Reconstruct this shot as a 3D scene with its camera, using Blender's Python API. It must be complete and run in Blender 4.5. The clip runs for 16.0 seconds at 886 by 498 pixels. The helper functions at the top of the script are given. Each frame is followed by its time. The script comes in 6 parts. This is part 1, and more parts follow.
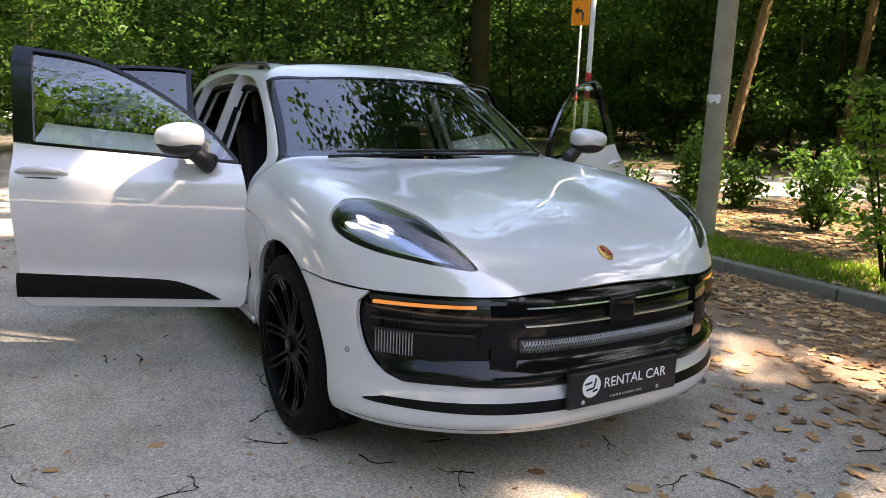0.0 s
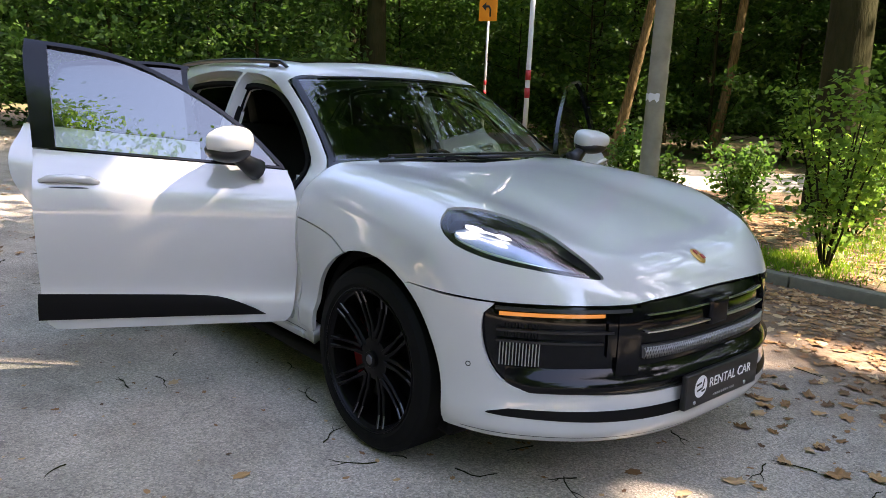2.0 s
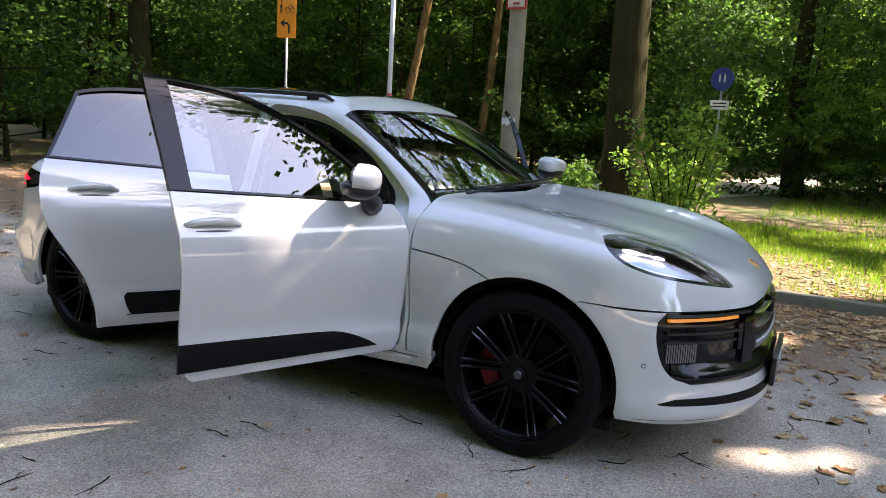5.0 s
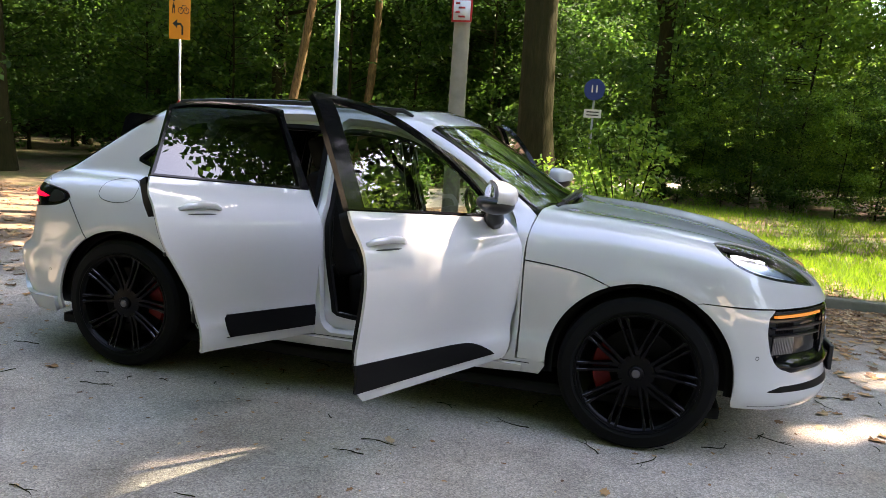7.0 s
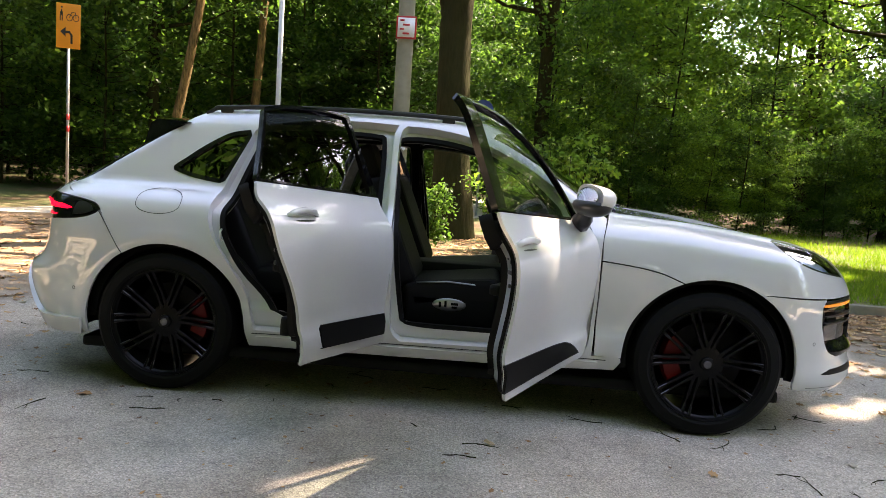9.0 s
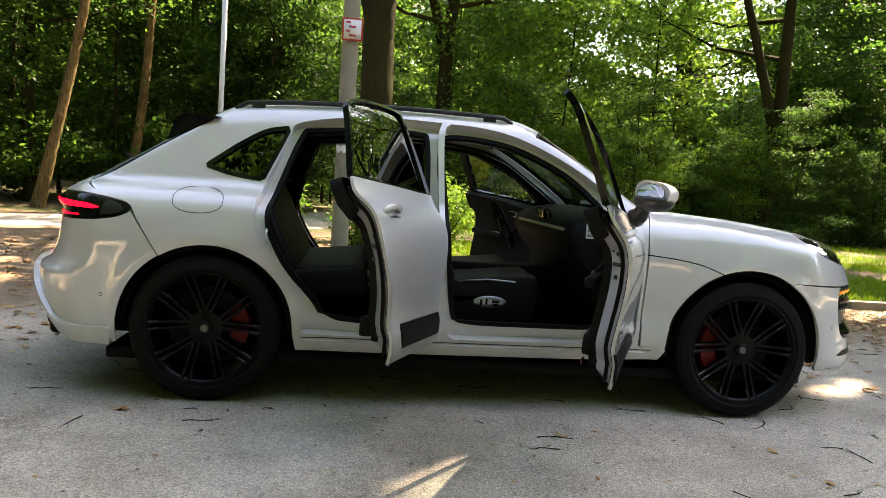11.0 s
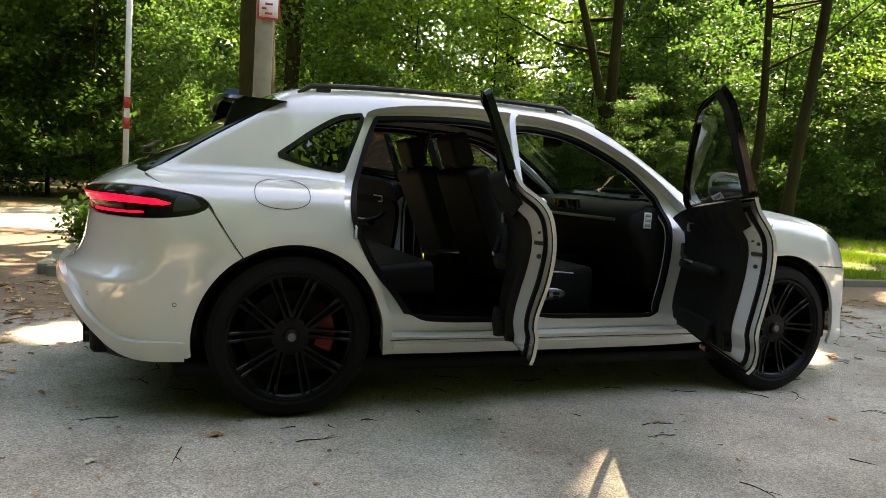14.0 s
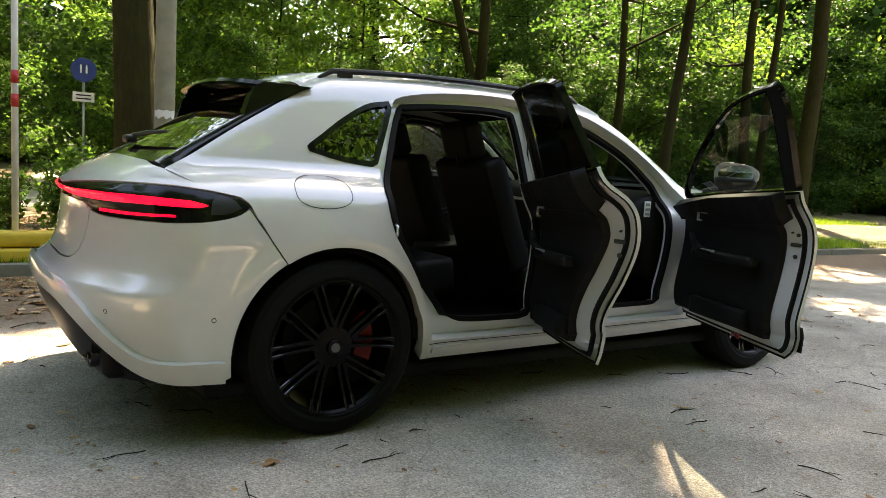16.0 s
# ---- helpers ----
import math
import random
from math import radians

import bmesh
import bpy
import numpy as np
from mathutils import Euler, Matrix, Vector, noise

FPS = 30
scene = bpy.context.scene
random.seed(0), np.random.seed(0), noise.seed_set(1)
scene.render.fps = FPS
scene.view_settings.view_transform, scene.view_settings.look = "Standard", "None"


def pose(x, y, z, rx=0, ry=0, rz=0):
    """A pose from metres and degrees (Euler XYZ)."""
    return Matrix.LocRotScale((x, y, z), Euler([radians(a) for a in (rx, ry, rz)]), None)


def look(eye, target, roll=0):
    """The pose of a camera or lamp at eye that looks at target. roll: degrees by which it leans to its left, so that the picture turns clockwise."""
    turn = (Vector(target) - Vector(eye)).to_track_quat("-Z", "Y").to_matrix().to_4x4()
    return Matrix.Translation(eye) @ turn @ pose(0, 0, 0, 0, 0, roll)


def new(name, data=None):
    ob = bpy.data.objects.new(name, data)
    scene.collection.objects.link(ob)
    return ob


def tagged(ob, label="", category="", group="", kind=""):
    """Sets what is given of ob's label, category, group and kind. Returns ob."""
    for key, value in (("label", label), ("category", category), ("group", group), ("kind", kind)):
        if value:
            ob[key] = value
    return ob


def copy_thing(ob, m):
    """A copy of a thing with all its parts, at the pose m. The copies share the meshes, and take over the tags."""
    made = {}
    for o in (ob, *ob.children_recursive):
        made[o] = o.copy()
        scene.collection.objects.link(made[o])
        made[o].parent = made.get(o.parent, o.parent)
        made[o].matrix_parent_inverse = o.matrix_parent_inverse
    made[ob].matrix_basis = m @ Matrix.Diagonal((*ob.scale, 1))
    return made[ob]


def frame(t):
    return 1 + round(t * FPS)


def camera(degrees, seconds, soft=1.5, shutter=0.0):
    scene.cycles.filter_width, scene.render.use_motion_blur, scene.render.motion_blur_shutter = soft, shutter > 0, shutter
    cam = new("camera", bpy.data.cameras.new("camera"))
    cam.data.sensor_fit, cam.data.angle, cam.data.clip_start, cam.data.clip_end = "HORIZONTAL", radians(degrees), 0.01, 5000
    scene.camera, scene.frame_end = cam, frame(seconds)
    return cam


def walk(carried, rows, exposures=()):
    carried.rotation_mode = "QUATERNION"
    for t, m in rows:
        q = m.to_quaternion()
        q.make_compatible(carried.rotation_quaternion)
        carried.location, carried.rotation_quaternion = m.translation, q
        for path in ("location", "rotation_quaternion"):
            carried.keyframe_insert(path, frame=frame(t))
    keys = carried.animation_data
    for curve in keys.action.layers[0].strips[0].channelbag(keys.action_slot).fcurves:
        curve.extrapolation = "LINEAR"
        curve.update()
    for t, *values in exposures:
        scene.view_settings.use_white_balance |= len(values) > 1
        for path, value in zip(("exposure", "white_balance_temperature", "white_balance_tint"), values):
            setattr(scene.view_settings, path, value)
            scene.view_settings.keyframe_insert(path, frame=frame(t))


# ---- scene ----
cam = camera(61.6, 16.0, soft=0.6)
METRES, EYE, TILT, LEAN, TURN = 8.294, 1.3795, 0.0, 0.0, 58.93
EAST, NORTH = 4.21, -1.90
ROWS = [
    (0.0, 0.0, 0.0, 0.0, 0.42, -11.41, -2.07),
    (0.5, -0.0223, 0.0012, 0.0011, -1.94, -11.74, -2.24),
    (1.0, -0.0482, 0.0052, 0.0007, -4.39, -11.74, -2.35),
    (1.5, -0.0755, 0.0108, 0.001, -6.99, -11.71, -2.49),
    (2.0, -0.1025, 0.0157, 0.0024, -9.69, -11.67, -2.61),
    (2.5, -0.1326, 0.0228, 0.0032, -13.03, -11.56, -2.76),
    (3.0, -0.1653, 0.0268, 0.0039, -16.55, -11.25, -2.91),
    (3.5, -0.2011, 0.0253, 0.006, -20.02, -10.82, -3.05),
    (4.0, -0.236, 0.0309, 0.0058, -23.45, -10.36, -3.14),
    (6.5, -0.4096, 0.1149, 0.0076, -41.46, -9.0, -3.7),
    (7.0, -0.4385, 0.1374, 0.0044, -43.52, -8.68, -3.71),
    (7.5, -0.4643, 0.1579, 0.0025, -45.56, -8.14, -3.76),
    (8.0, -0.4911, 0.1813, -0.0025, -48.5, -7.37, -3.78),
    (8.5, -0.5135, 0.208, -0.0083, -51.93, -6.7, -3.81),
    (9.0, -0.5315, 0.2344, -0.0131, -54.92, -6.32, -3.81),
    (9.5, -0.5478, 0.26, -0.0178, -57.12, -6.11, -3.82),
    (12.0, -0.6098, 0.3831, -0.0304, -70.36, -4.38, -3.81),
    (12.5, -0.6164, 0.4134, -0.0313, -72.64, -4.43, -3.82),
    (13.0, -0.6183, 0.4447, -0.0319, -74.94, -4.64, -3.78),
    (13.5, -0.6196, 0.4696, -0.0334, -77.29, -4.87, -3.73),
    (14.0, -0.6234, 0.4972, -0.0348, -80.05, -5.09, -3.7),
    (14.5, -0.6237, 0.5292, -0.036, -83.23, -5.2, -3.64),
    (15.0, -0.6216, 0.5561, -0.036, -86.39, -5.3, -3.57),
    (15.5, -0.6177, 0.5827, -0.0351, -89.52, -5.61, -3.5),
    (16.0, -0.609, 0.6043, -0.0308, -91.98, -6.31, -3.43),
]
walk(cam, [(t, pose(EAST, NORTH, EYE, TILT, LEAN, TURN) @ pose(METRES * x, METRES * y, METRES * z, 90 + pitch, roll, yaw)) for t, x, y, z, yaw, pitch, roll in ROWS],
     exposures=[(0.0, 2.74, 7500, 25), (4.0, 2.67, 7000, 24), (6.5, 2.93, 7300, 24), (9.0, 3.01, 7900, 22), (13.0, 3.07, 8700, 19), (14.5, 3.05, 8700, 18), (15.0, 2.87, 8700, 18), (15.5, 3.11, 8700, 18), (16.0, 3.07, 8700, 18)])

# ---- world, sun and exposure ----
SUN_FROM = Vector((0.56, 0.46, 0.85)).normalized()
world = bpy.data.worlds.new("world")
scene.world = world
world.use_nodes = True
wn = world.node_tree
sky = wn.nodes.new("ShaderNodeTexSky")
sky.sky_type = "NISHITA"
sky.sun_disc = False
sky.sun_elevation = math.asin(SUN_FROM.z)
sky.sun_rotation = math.atan2(SUN_FROM.x, SUN_FROM.y)
sky.air_density, sky.dust_density, sky.ozone_density = 1.0, 1.2, 1.0
background = wn.nodes["Background"]
background.inputs["Strength"].default_value = 0.15
wn.links.new(sky.outputs["Color"], background.inputs["Color"])
sun = new("sun", bpy.data.lights.new("sun", "SUN"))
sun.data.energy, sun.data.angle, sun.data.color = 4.6, radians(0.55), (1.0, 0.93, 0.80)
sun.matrix_world = look(SUN_FROM * 60, (0, 0, 0))


# ---- materials ----
def material(name, build):
    m = bpy.data.materials.new(name)
    m.use_nodes = True
    t = m.node_tree
    build(t, t.nodes["Principled BSDF"])
    return m


def put(t, kind, **values):
    """A node with its inputs set by name (spaces written as _)."""
    n = t.nodes.new("ShaderNode" + kind)
    for key, value in values.items():
        key = key.replace("_", " ")
        if key in n.inputs:
            n.inputs[key].default_value = value
    return n


def coords(t, scale=1.0, generated=False):
    c = t.nodes.new("ShaderNodeTexCoord")
    m = t.nodes.new("ShaderNodeMapping")
    m.inputs["Scale"].default_value = scale if isinstance(scale, tuple) else (scale,) * 3
    t.links.new(c.outputs["Object"], m.inputs["Vector"])
    return m.outputs["Vector"]


def noise_tex(t, vec, scale, detail=4.0, rough=0.55):
    n = put(t, "TexNoise", Scale=scale, Detail=detail, Roughness=rough)
    t.links.new(vec, n.inputs["Vector"])
    return n.outputs["Fac"]


def ramp(t, fac, stops):
    r = t.nodes.new("ShaderNodeValToRGB")
    e = r.color_ramp.elements
    while len(e) < len(stops):
        e.new(0.5)
    for k, (p, c) in zip(e, stops):
        k.position, k.color = p, (*c, 1.0) if len(c) == 3 else c
    t.links.new(fac, r.inputs["Fac"])
    return r.outputs["Color"]


def mix(t, fac, a, b, mode="MIX"):
    m = t.nodes.new("ShaderNodeMix")
    m.data_type, m.blend_type = "RGBA", mode
    for value, socket in ((fac, m.inputs[0]), (a, m.inputs[6]), (b, m.inputs[7])):
        if isinstance(value, (int, float)):
            socket.default_value = value
        elif isinstance(value, tuple):
            socket.default_value = (*value, 1.0)
        else:
            t.links.new(value, socket)
    return m.outputs[2]


def relief(t, p, height, strength, distance=0.01):
    b = put(t, "Bump", Strength=strength, Distance=distance)
    t.links.new(height, b.inputs["Height"])
    t.links.new(b.outputs["Normal"], p.inputs["Normal"])


def plain(name, colour, rough, metal=0.0, coat=0.0, vary=0.12, scale=30.0, bump=0.0, spec=0.5):
    def build(t, p):
        v = coords(t)
        a = noise_tex(t, v, scale)
        b = noise_tex(t, v, scale * 0.13, 2)
        lo = tuple(c * (1 - vary) for c in colour)
        hi = tuple(min(1, c * (1 + vary)) for c in colour)
        c = mix(t, a, lo, hi)
        c = mix(t, b, c, mix(t, 0.5, c, lo))
        t.links.new(c, p.inputs["Base Color"])
        p.inputs["Roughness"].default_value, p.inputs["Metallic"].default_value = rough, metal
        p.inputs["Coat Weight"].default_value, p.inputs["Coat Roughness"].default_value = coat, 0.03
        p.inputs["Specular IOR Level"].default_value = spec
        if bump:
            relief(t, p, a, bump, 0.002)
    return material(name, build)


def glass(name, colour, mirror=0.1, rough=0.0):
    """A thin pane: clear by its tint, with a gloss that grows towards grazing views."""
    def build(t, p):
        tr = put(t, "BsdfTransparent", Color=(*colour, 1))
        gl = put(t, "BsdfGlossy", Color=(1, 1, 1, 1), Roughness=rough)
        face = put(t, "LayerWeight", Blend=0.5)
        steep = t.nodes.new("ShaderNodeMath")
        steep.operation = "POWER"
        steep.inputs[1].default_value = 5.0
        gloss = t.nodes.new("ShaderNodeMath")
        gloss.operation = "MULTIPLY_ADD"
        gloss.inputs[1].default_value, gloss.inputs[2].default_value = 1 - mirror, mirror
        mx = t.nodes.new("ShaderNodeMixShader")
        t.links.new(face.outputs["Facing"], steep.inputs[0])
        t.links.new(steep.outputs[0], gloss.inputs[0])
        t.links.new(gloss.outputs[0], mx.inputs[0])
        t.links.new(tr.outputs[0], mx.inputs[1])
        t.links.new(gl.outputs[0], mx.inputs[2])
        t.links.new(mx.outputs[0], t.nodes["Material Output"].inputs["Surface"])
    return material(name, build)


def lit(name, colour, strength, base=(0.1, 0.1, 0.1)):
    def build(t, p):
        p.inputs["Base Color"].default_value = (*base, 1)
        p.inputs["Emission Color"].default_value = (*colour, 1)
        p.inputs["Emission Strength"].default_value = strength
        p.inputs["Roughness"].default_value = 0.15
    return material(name, build)


def build_paint(t, p):
    v = coords(t)
    c = mix(t, noise_tex(t, v, 3.0, 3), (0.545, 0.547, 0.535), (0.565, 0.565, 0.55))
    t.links.new(c, p.inputs["Base Color"])
    r = ramp(t, noise_tex(t, v, 9.0, 5), [(0.3, (0.32,) * 3), (0.7, (0.38,) * 3)])
    t.links.new(r, p.inputs["Roughness"])
    p.inputs["Coat Weight"].default_value = 1.0
    p.inputs["Coat Roughness"].default_value = 0.008
    p.inputs["Specular IOR Level"].default_value = 0.25
    p.inputs["Coat IOR"].default_value = 2.0


PAINT = material("white_car_paint", build_paint)
GLOSS_BLACK = plain("gloss_black", (0.005, 0.005, 0.006), 0.07, coat=0.0, vary=0.05, spec=0.28)
SATIN_BLACK = plain("satin_black", (0.012, 0.012, 0.013), 0.35, vary=0.1)
RUBBER = plain("rubber", (0.0035, 0.0035, 0.0035), 0.7, bump=0.3, scale=120, spec=0.15)
PLASTIC = plain("black_plastic", (0.006, 0.006, 0.006), 0.6, bump=0.2, scale=200, spec=0.12)
LEATHER = plain("black_leather", (0.008, 0.0075, 0.0075), 0.55, bump=0.35, scale=160, spec=0.12)
CARPET = plain("black_carpet", (0.004, 0.004, 0.004), 0.95, bump=0.5, scale=300, spec=0.05)
RIM = plain("black_rim", (0.003, 0.003, 0.0034), 0.28, coat=0.0, spec=0.12)
CHROME = plain("chrome", (0.9, 0.9, 0.9), 0.28, metal=1.0, vary=0.03)
SPOKE_EDGE = plain("machined_edge", (0.13, 0.13, 0.14), 0.35, metal=0.9, vary=0.08)
SILVER = plain("silver", (0.42, 0.43, 0.44), 0.3, metal=0.9, vary=0.08)
STEEL = plain("brake_steel", (0.016, 0.016, 0.018), 0.6, metal=1.0, scale=80)
CALIPER = plain("red_caliper", (0.15, 0.003, 0.004), 0.4, spec=0.2)
GOLD = plain("crest_gold", (0.55, 0.33, 0.10), 0.3, metal=0.8)
CREST_RED = plain("crest_red", (0.35, 0.03, 0.02), 0.3)
WHITE_PRINT = plain("white_print", (0.8, 0.8, 0.8), 0.4, vary=0.03)
GREY_PRINT = plain("grey_print", (0.35, 0.35, 0.35), 0.5, vary=0.03)
CLEAR = glass("clear_glass", (0.44, 0.50, 0.47), 0.14)
STRIP_BLACK = plain("strip_black", (0.004, 0.004, 0.0045), 0.45, vary=0.1, spec=0.15)
TINT = glass("tinted_glass", (0.03, 0.035, 0.035), 0.10)
SCREEN = glass("windscreen_glass", (0.36, 0.43, 0.38), 0.11)
LENS = glass("lamp_lens", (0.84, 0.87, 0.90), 0.07)
LAMP_PLATE = plain("lamp_plate", (0.40, 0.46, 0.60), 0.22, metal=0.35, vary=0.15, scale=14)
RED_LENS = plain("red_lens", (0.16, 0.004, 0.008), 0.08, coat=0.8)
MIRROR = plain("mirror", (0.85, 0.87, 0.9), 0.01, metal=1.0, vary=0.01)
RED_LIGHT = lit("rear_light", (1.0, 0.008, 0.03), 0.42, (0.2, 0.0, 0.005))
WHITE_LIGHT = lit("daylight_led", (0.9, 0.95, 1.0), 0.5, (0.6, 0.6, 0.6))
AMBER_LIGHT = lit("amber_led", (1.0, 0.36, 0.05), 0.10, (0.18, 0.11, 0.055))


# ---- mesh helpers ----
def part(name, bm, mat, parent=None, label="", smooth=True, angle=None):
    """Links a bmesh as one mesh object under a thing or a part."""
    me = bpy.data.meshes.new(name)
    bm.to_mesh(me)
    bm.free()
    return part_mesh(name, me, mat, parent, label, smooth, angle)


def part_mesh(name, me, mat, parent=None, label="", smooth=True, angle=35):
    if mat is not None and not me.materials:
        me.materials.append(mat)
    if smooth:
        me.polygons.foreach_set("use_smooth", [True] * len(me.polygons))
        if angle:
            me.set_sharp_from_angle(angle=radians(angle))
    ob = new(name, me)
    if parent is not None:
        ob.parent = parent
    if label:
        tagged(ob, label)
    return ob


def thing(name, label, category, m=None, group="", kind=""):
    ob = new(name)
    ob.empty_display_size = 0.1
    if m is not None:
        ob.matrix_world = m
    return tagged(ob, label, category, group, kind)


def box_bm(size, at=(0, 0, 0), bevel=0.0, rot=None, segments=2, bm=None):
    out = bmesh.new()
    bmesh.ops.create_cube(out, size=1.0)
    bmesh.ops.scale(out, vec=size, verts=out.verts)
    if bevel:
        bmesh.ops.bevel(out, geom=out.edges[:], offset=bevel, segments=segments, affect="EDGES", profile=0.7)
    if rot is not None:
        bmesh.ops.transform(out, matrix=rot, verts=out.verts)
    bmesh.ops.translate(out, vec=at, verts=out.verts)
    if bm is None:
        return out
    return absorb(bm, out)


def absorb(bm, other):
    me = bpy.data.meshes.new("tmp")
    other.to_mesh(me)
    other.free()
    bm.from_mesh(me)
    bpy.data.meshes.remove(me)
    return bm


def tube_bm(points, radius, sides=8, caps=True, bm=None):
    """A tube along points; radius: a number, or one for each point."""
    bm = bm or bmesh.new()
    pts = [Vector(p) for p in points]
    rad = radius if isinstance(radius, (list, tuple)) else [radius] * len(pts)
    rings = []
    side = None
    for i, p in enumerate(pts):
        way = (pts[min(i + 1, len(pts) - 1)] - pts[max(i - 1, 0)]).normalized()
        if side is None:
            side = way.orthogonal().normalized()
        side = (side - way * side.dot(way)).normalized()
        up = way.cross(side)
        rings.append([bm.verts.new(p + (side * math.cos(a) + up * math.sin(a)) * rad[i]) for a in (2 * math.pi * k / sides for k in range(sides))])
    for a, b in zip(rings, rings[1:]):
        for k in range(sides):
            bm.faces.new((a[k], a[(k + 1) % sides], b[(k + 1) % sides], b[k]))
    if caps:
        bm.faces.new(rings[0][::-1])
        bm.faces.new(rings[-1])
    return bm


def lathe_bm(profile, steps=48, axis="y", bm=None):
    """Profile of (radius, offset along the axis), turned round the axis."""
    bm = bm or bmesh.new()
    rings = []
    for k in range(steps):
        a = 2 * math.pi * k / steps
        c, s = math.cos(a), math.sin(a)
        rings.append([bm.verts.new((r * c, o, r * s) if axis == "y" else (r * c, r * s, o)) for r, o in profile])
    for k in range(steps):
        a, b = rings[k], rings[(k + 1) % steps]
        for i in range(len(profile) - 1):
            bm.faces.new((a[i], a[i + 1], b[i + 1], b[i]))
    return bm


def curve_through(points, step=0.02, closed=False):
    """A smooth line through points of the plane."""
    p = [np.array(q, float) for q in points]
    n = len(p)
    out = []
    for i in range(n if closed else n - 1):
        a, b = p[i], p[(i + 1) % n]
        z = p[(i - 1) % n] if closed or i else 2 * a - b
        c = p[(i + 2) % n] if closed or i + 2 < n else 2 * b - a
        m = max(1, int(np.linalg.norm(b - a) / step))
        for k in range(m):
            t = k / m
            out.append(0.5 * (2 * a + (b - z) * t + (2 * z - 5 * a + 4 * b - c) * t * t + (3 * a - z - 3 * b + c) * t ** 3))
    if not closed:
        out.append(p[-1])
    return out


def outline(*curves, step=0.02):
    """A closed outline: smooth curves joined at corners."""
    out = []
    for c in curves:
        q = curve_through(c, step)
        if out and np.linalg.norm(out[-1] - q[0]) < 1e-6:
            q = q[1:]
        out += q
    if np.linalg.norm(out[0] - out[-1]) < 1e-6:
        out.pop()
    return np.array(out)


# ---- the car's outer form ----
def knots(*pairs):
    """A smooth function through knots, flat slopes limited."""
    xs, ys = np.array(sorted(pairs)).T
    d = np.diff(ys) / np.diff(xs)
    m = np.concatenate(([d[0]], (d[:-1] + d[1:]) / 2, [d[-1]]))

    def f(x):
        x = np.clip(x, xs[0], xs[-1])
        i = np.clip(np.searchsorted(xs, x) - 1, 0, len(xs) - 2)
        h = xs[i + 1] - xs[i]
        t = (x - xs[i]) / h
        return ((1 + 2 * t) * (1 - t) ** 2 * ys[i] + t * (1 - t) ** 2 * h * m[i]
                + t * t * (3 - 2 * t) * ys[i + 1] + t * t * (t - 1) * h * m[i + 1])
    return f


PLAN = knots((-2.5, .90), (-1.9, .945), (-1.4, .965), (-.9, .938), (-.2, .93), (.6, .93), (1.1, .945), (1.4, .955), (1.8, .945), (2.1, .92), (2.5, .88))
SIDE = knots((.15, -.14), (.25, -.065), (.30, -.035), (.36, -.017), (.42, -.013), (.455, -.014), (.485, -.024), (.52, -.026), (.60, -.017), (.69, -.006), (.78, 0), (.86, -.004), (.93, -.022), (1.0, -.058), (1.06, -.105), (1.2, -.24))
ENDS = knots((.15, -.10), (.25, -.04), (.32, -.018), (.5, -.006), (.70, 0), (.82, -.002), (.92, -.022), (1.0, -.055), (1.06, -.095), (1.2, -.21))
DECK = knots((-2.5, .95), (-2.25, 1.02), (-2.1, 1.06), (-1.9, 1.075), (-1.5, 1.07), (-.9, 1.05), (0, 1.03), (.5, 1.05), (.9, 1.075), (1.1, 1.06), (1.4, 1.03), (1.67, .99), (1.9, .945), (2.1, .887), (2.218, .838), (2.28, .80), (2.36, .735))
NOSE = knots((.15, 2.22), (.22, 2.31), (.27, 2.36), (.32, 2.365), (.40, 2.345), (.55, 2.345), (.68, 2.335), (.76, 2.305), (.84, 2.27), (1.0, 2.2))
TAIL = knots((.15, -2.20), (.25, -2.27), (.35, -2.33), (.48, -2.385), (.575, -2.395), (.605, -2.388), (.635, -2.345), (.68, -2.318), (.80, -2.292), (.88, -2.285), (.96, -2.285), (1.05, -2.23), (1.2, -2.1))
GREEN = knots((-2.2, .66), (-1.8, .72), (-1.4, .785), (-.8, .825), (0, .832), (.8, .81), (1.1, .78))
ROOF = knots((-2.0, 1.42), (-1.7, 1.465), (-1.4, 1.515), (-1.0, 1.555), (-.6, 1.572), (-.2, 1.568), (.15, 1.545), (.4, 1.51), (.8, 1.42))


def smax(a, b, k):
    h = np.maximum(k - np.abs(a - b), 0)
    return np.maximum(a, b) + h * h / (4 * k)


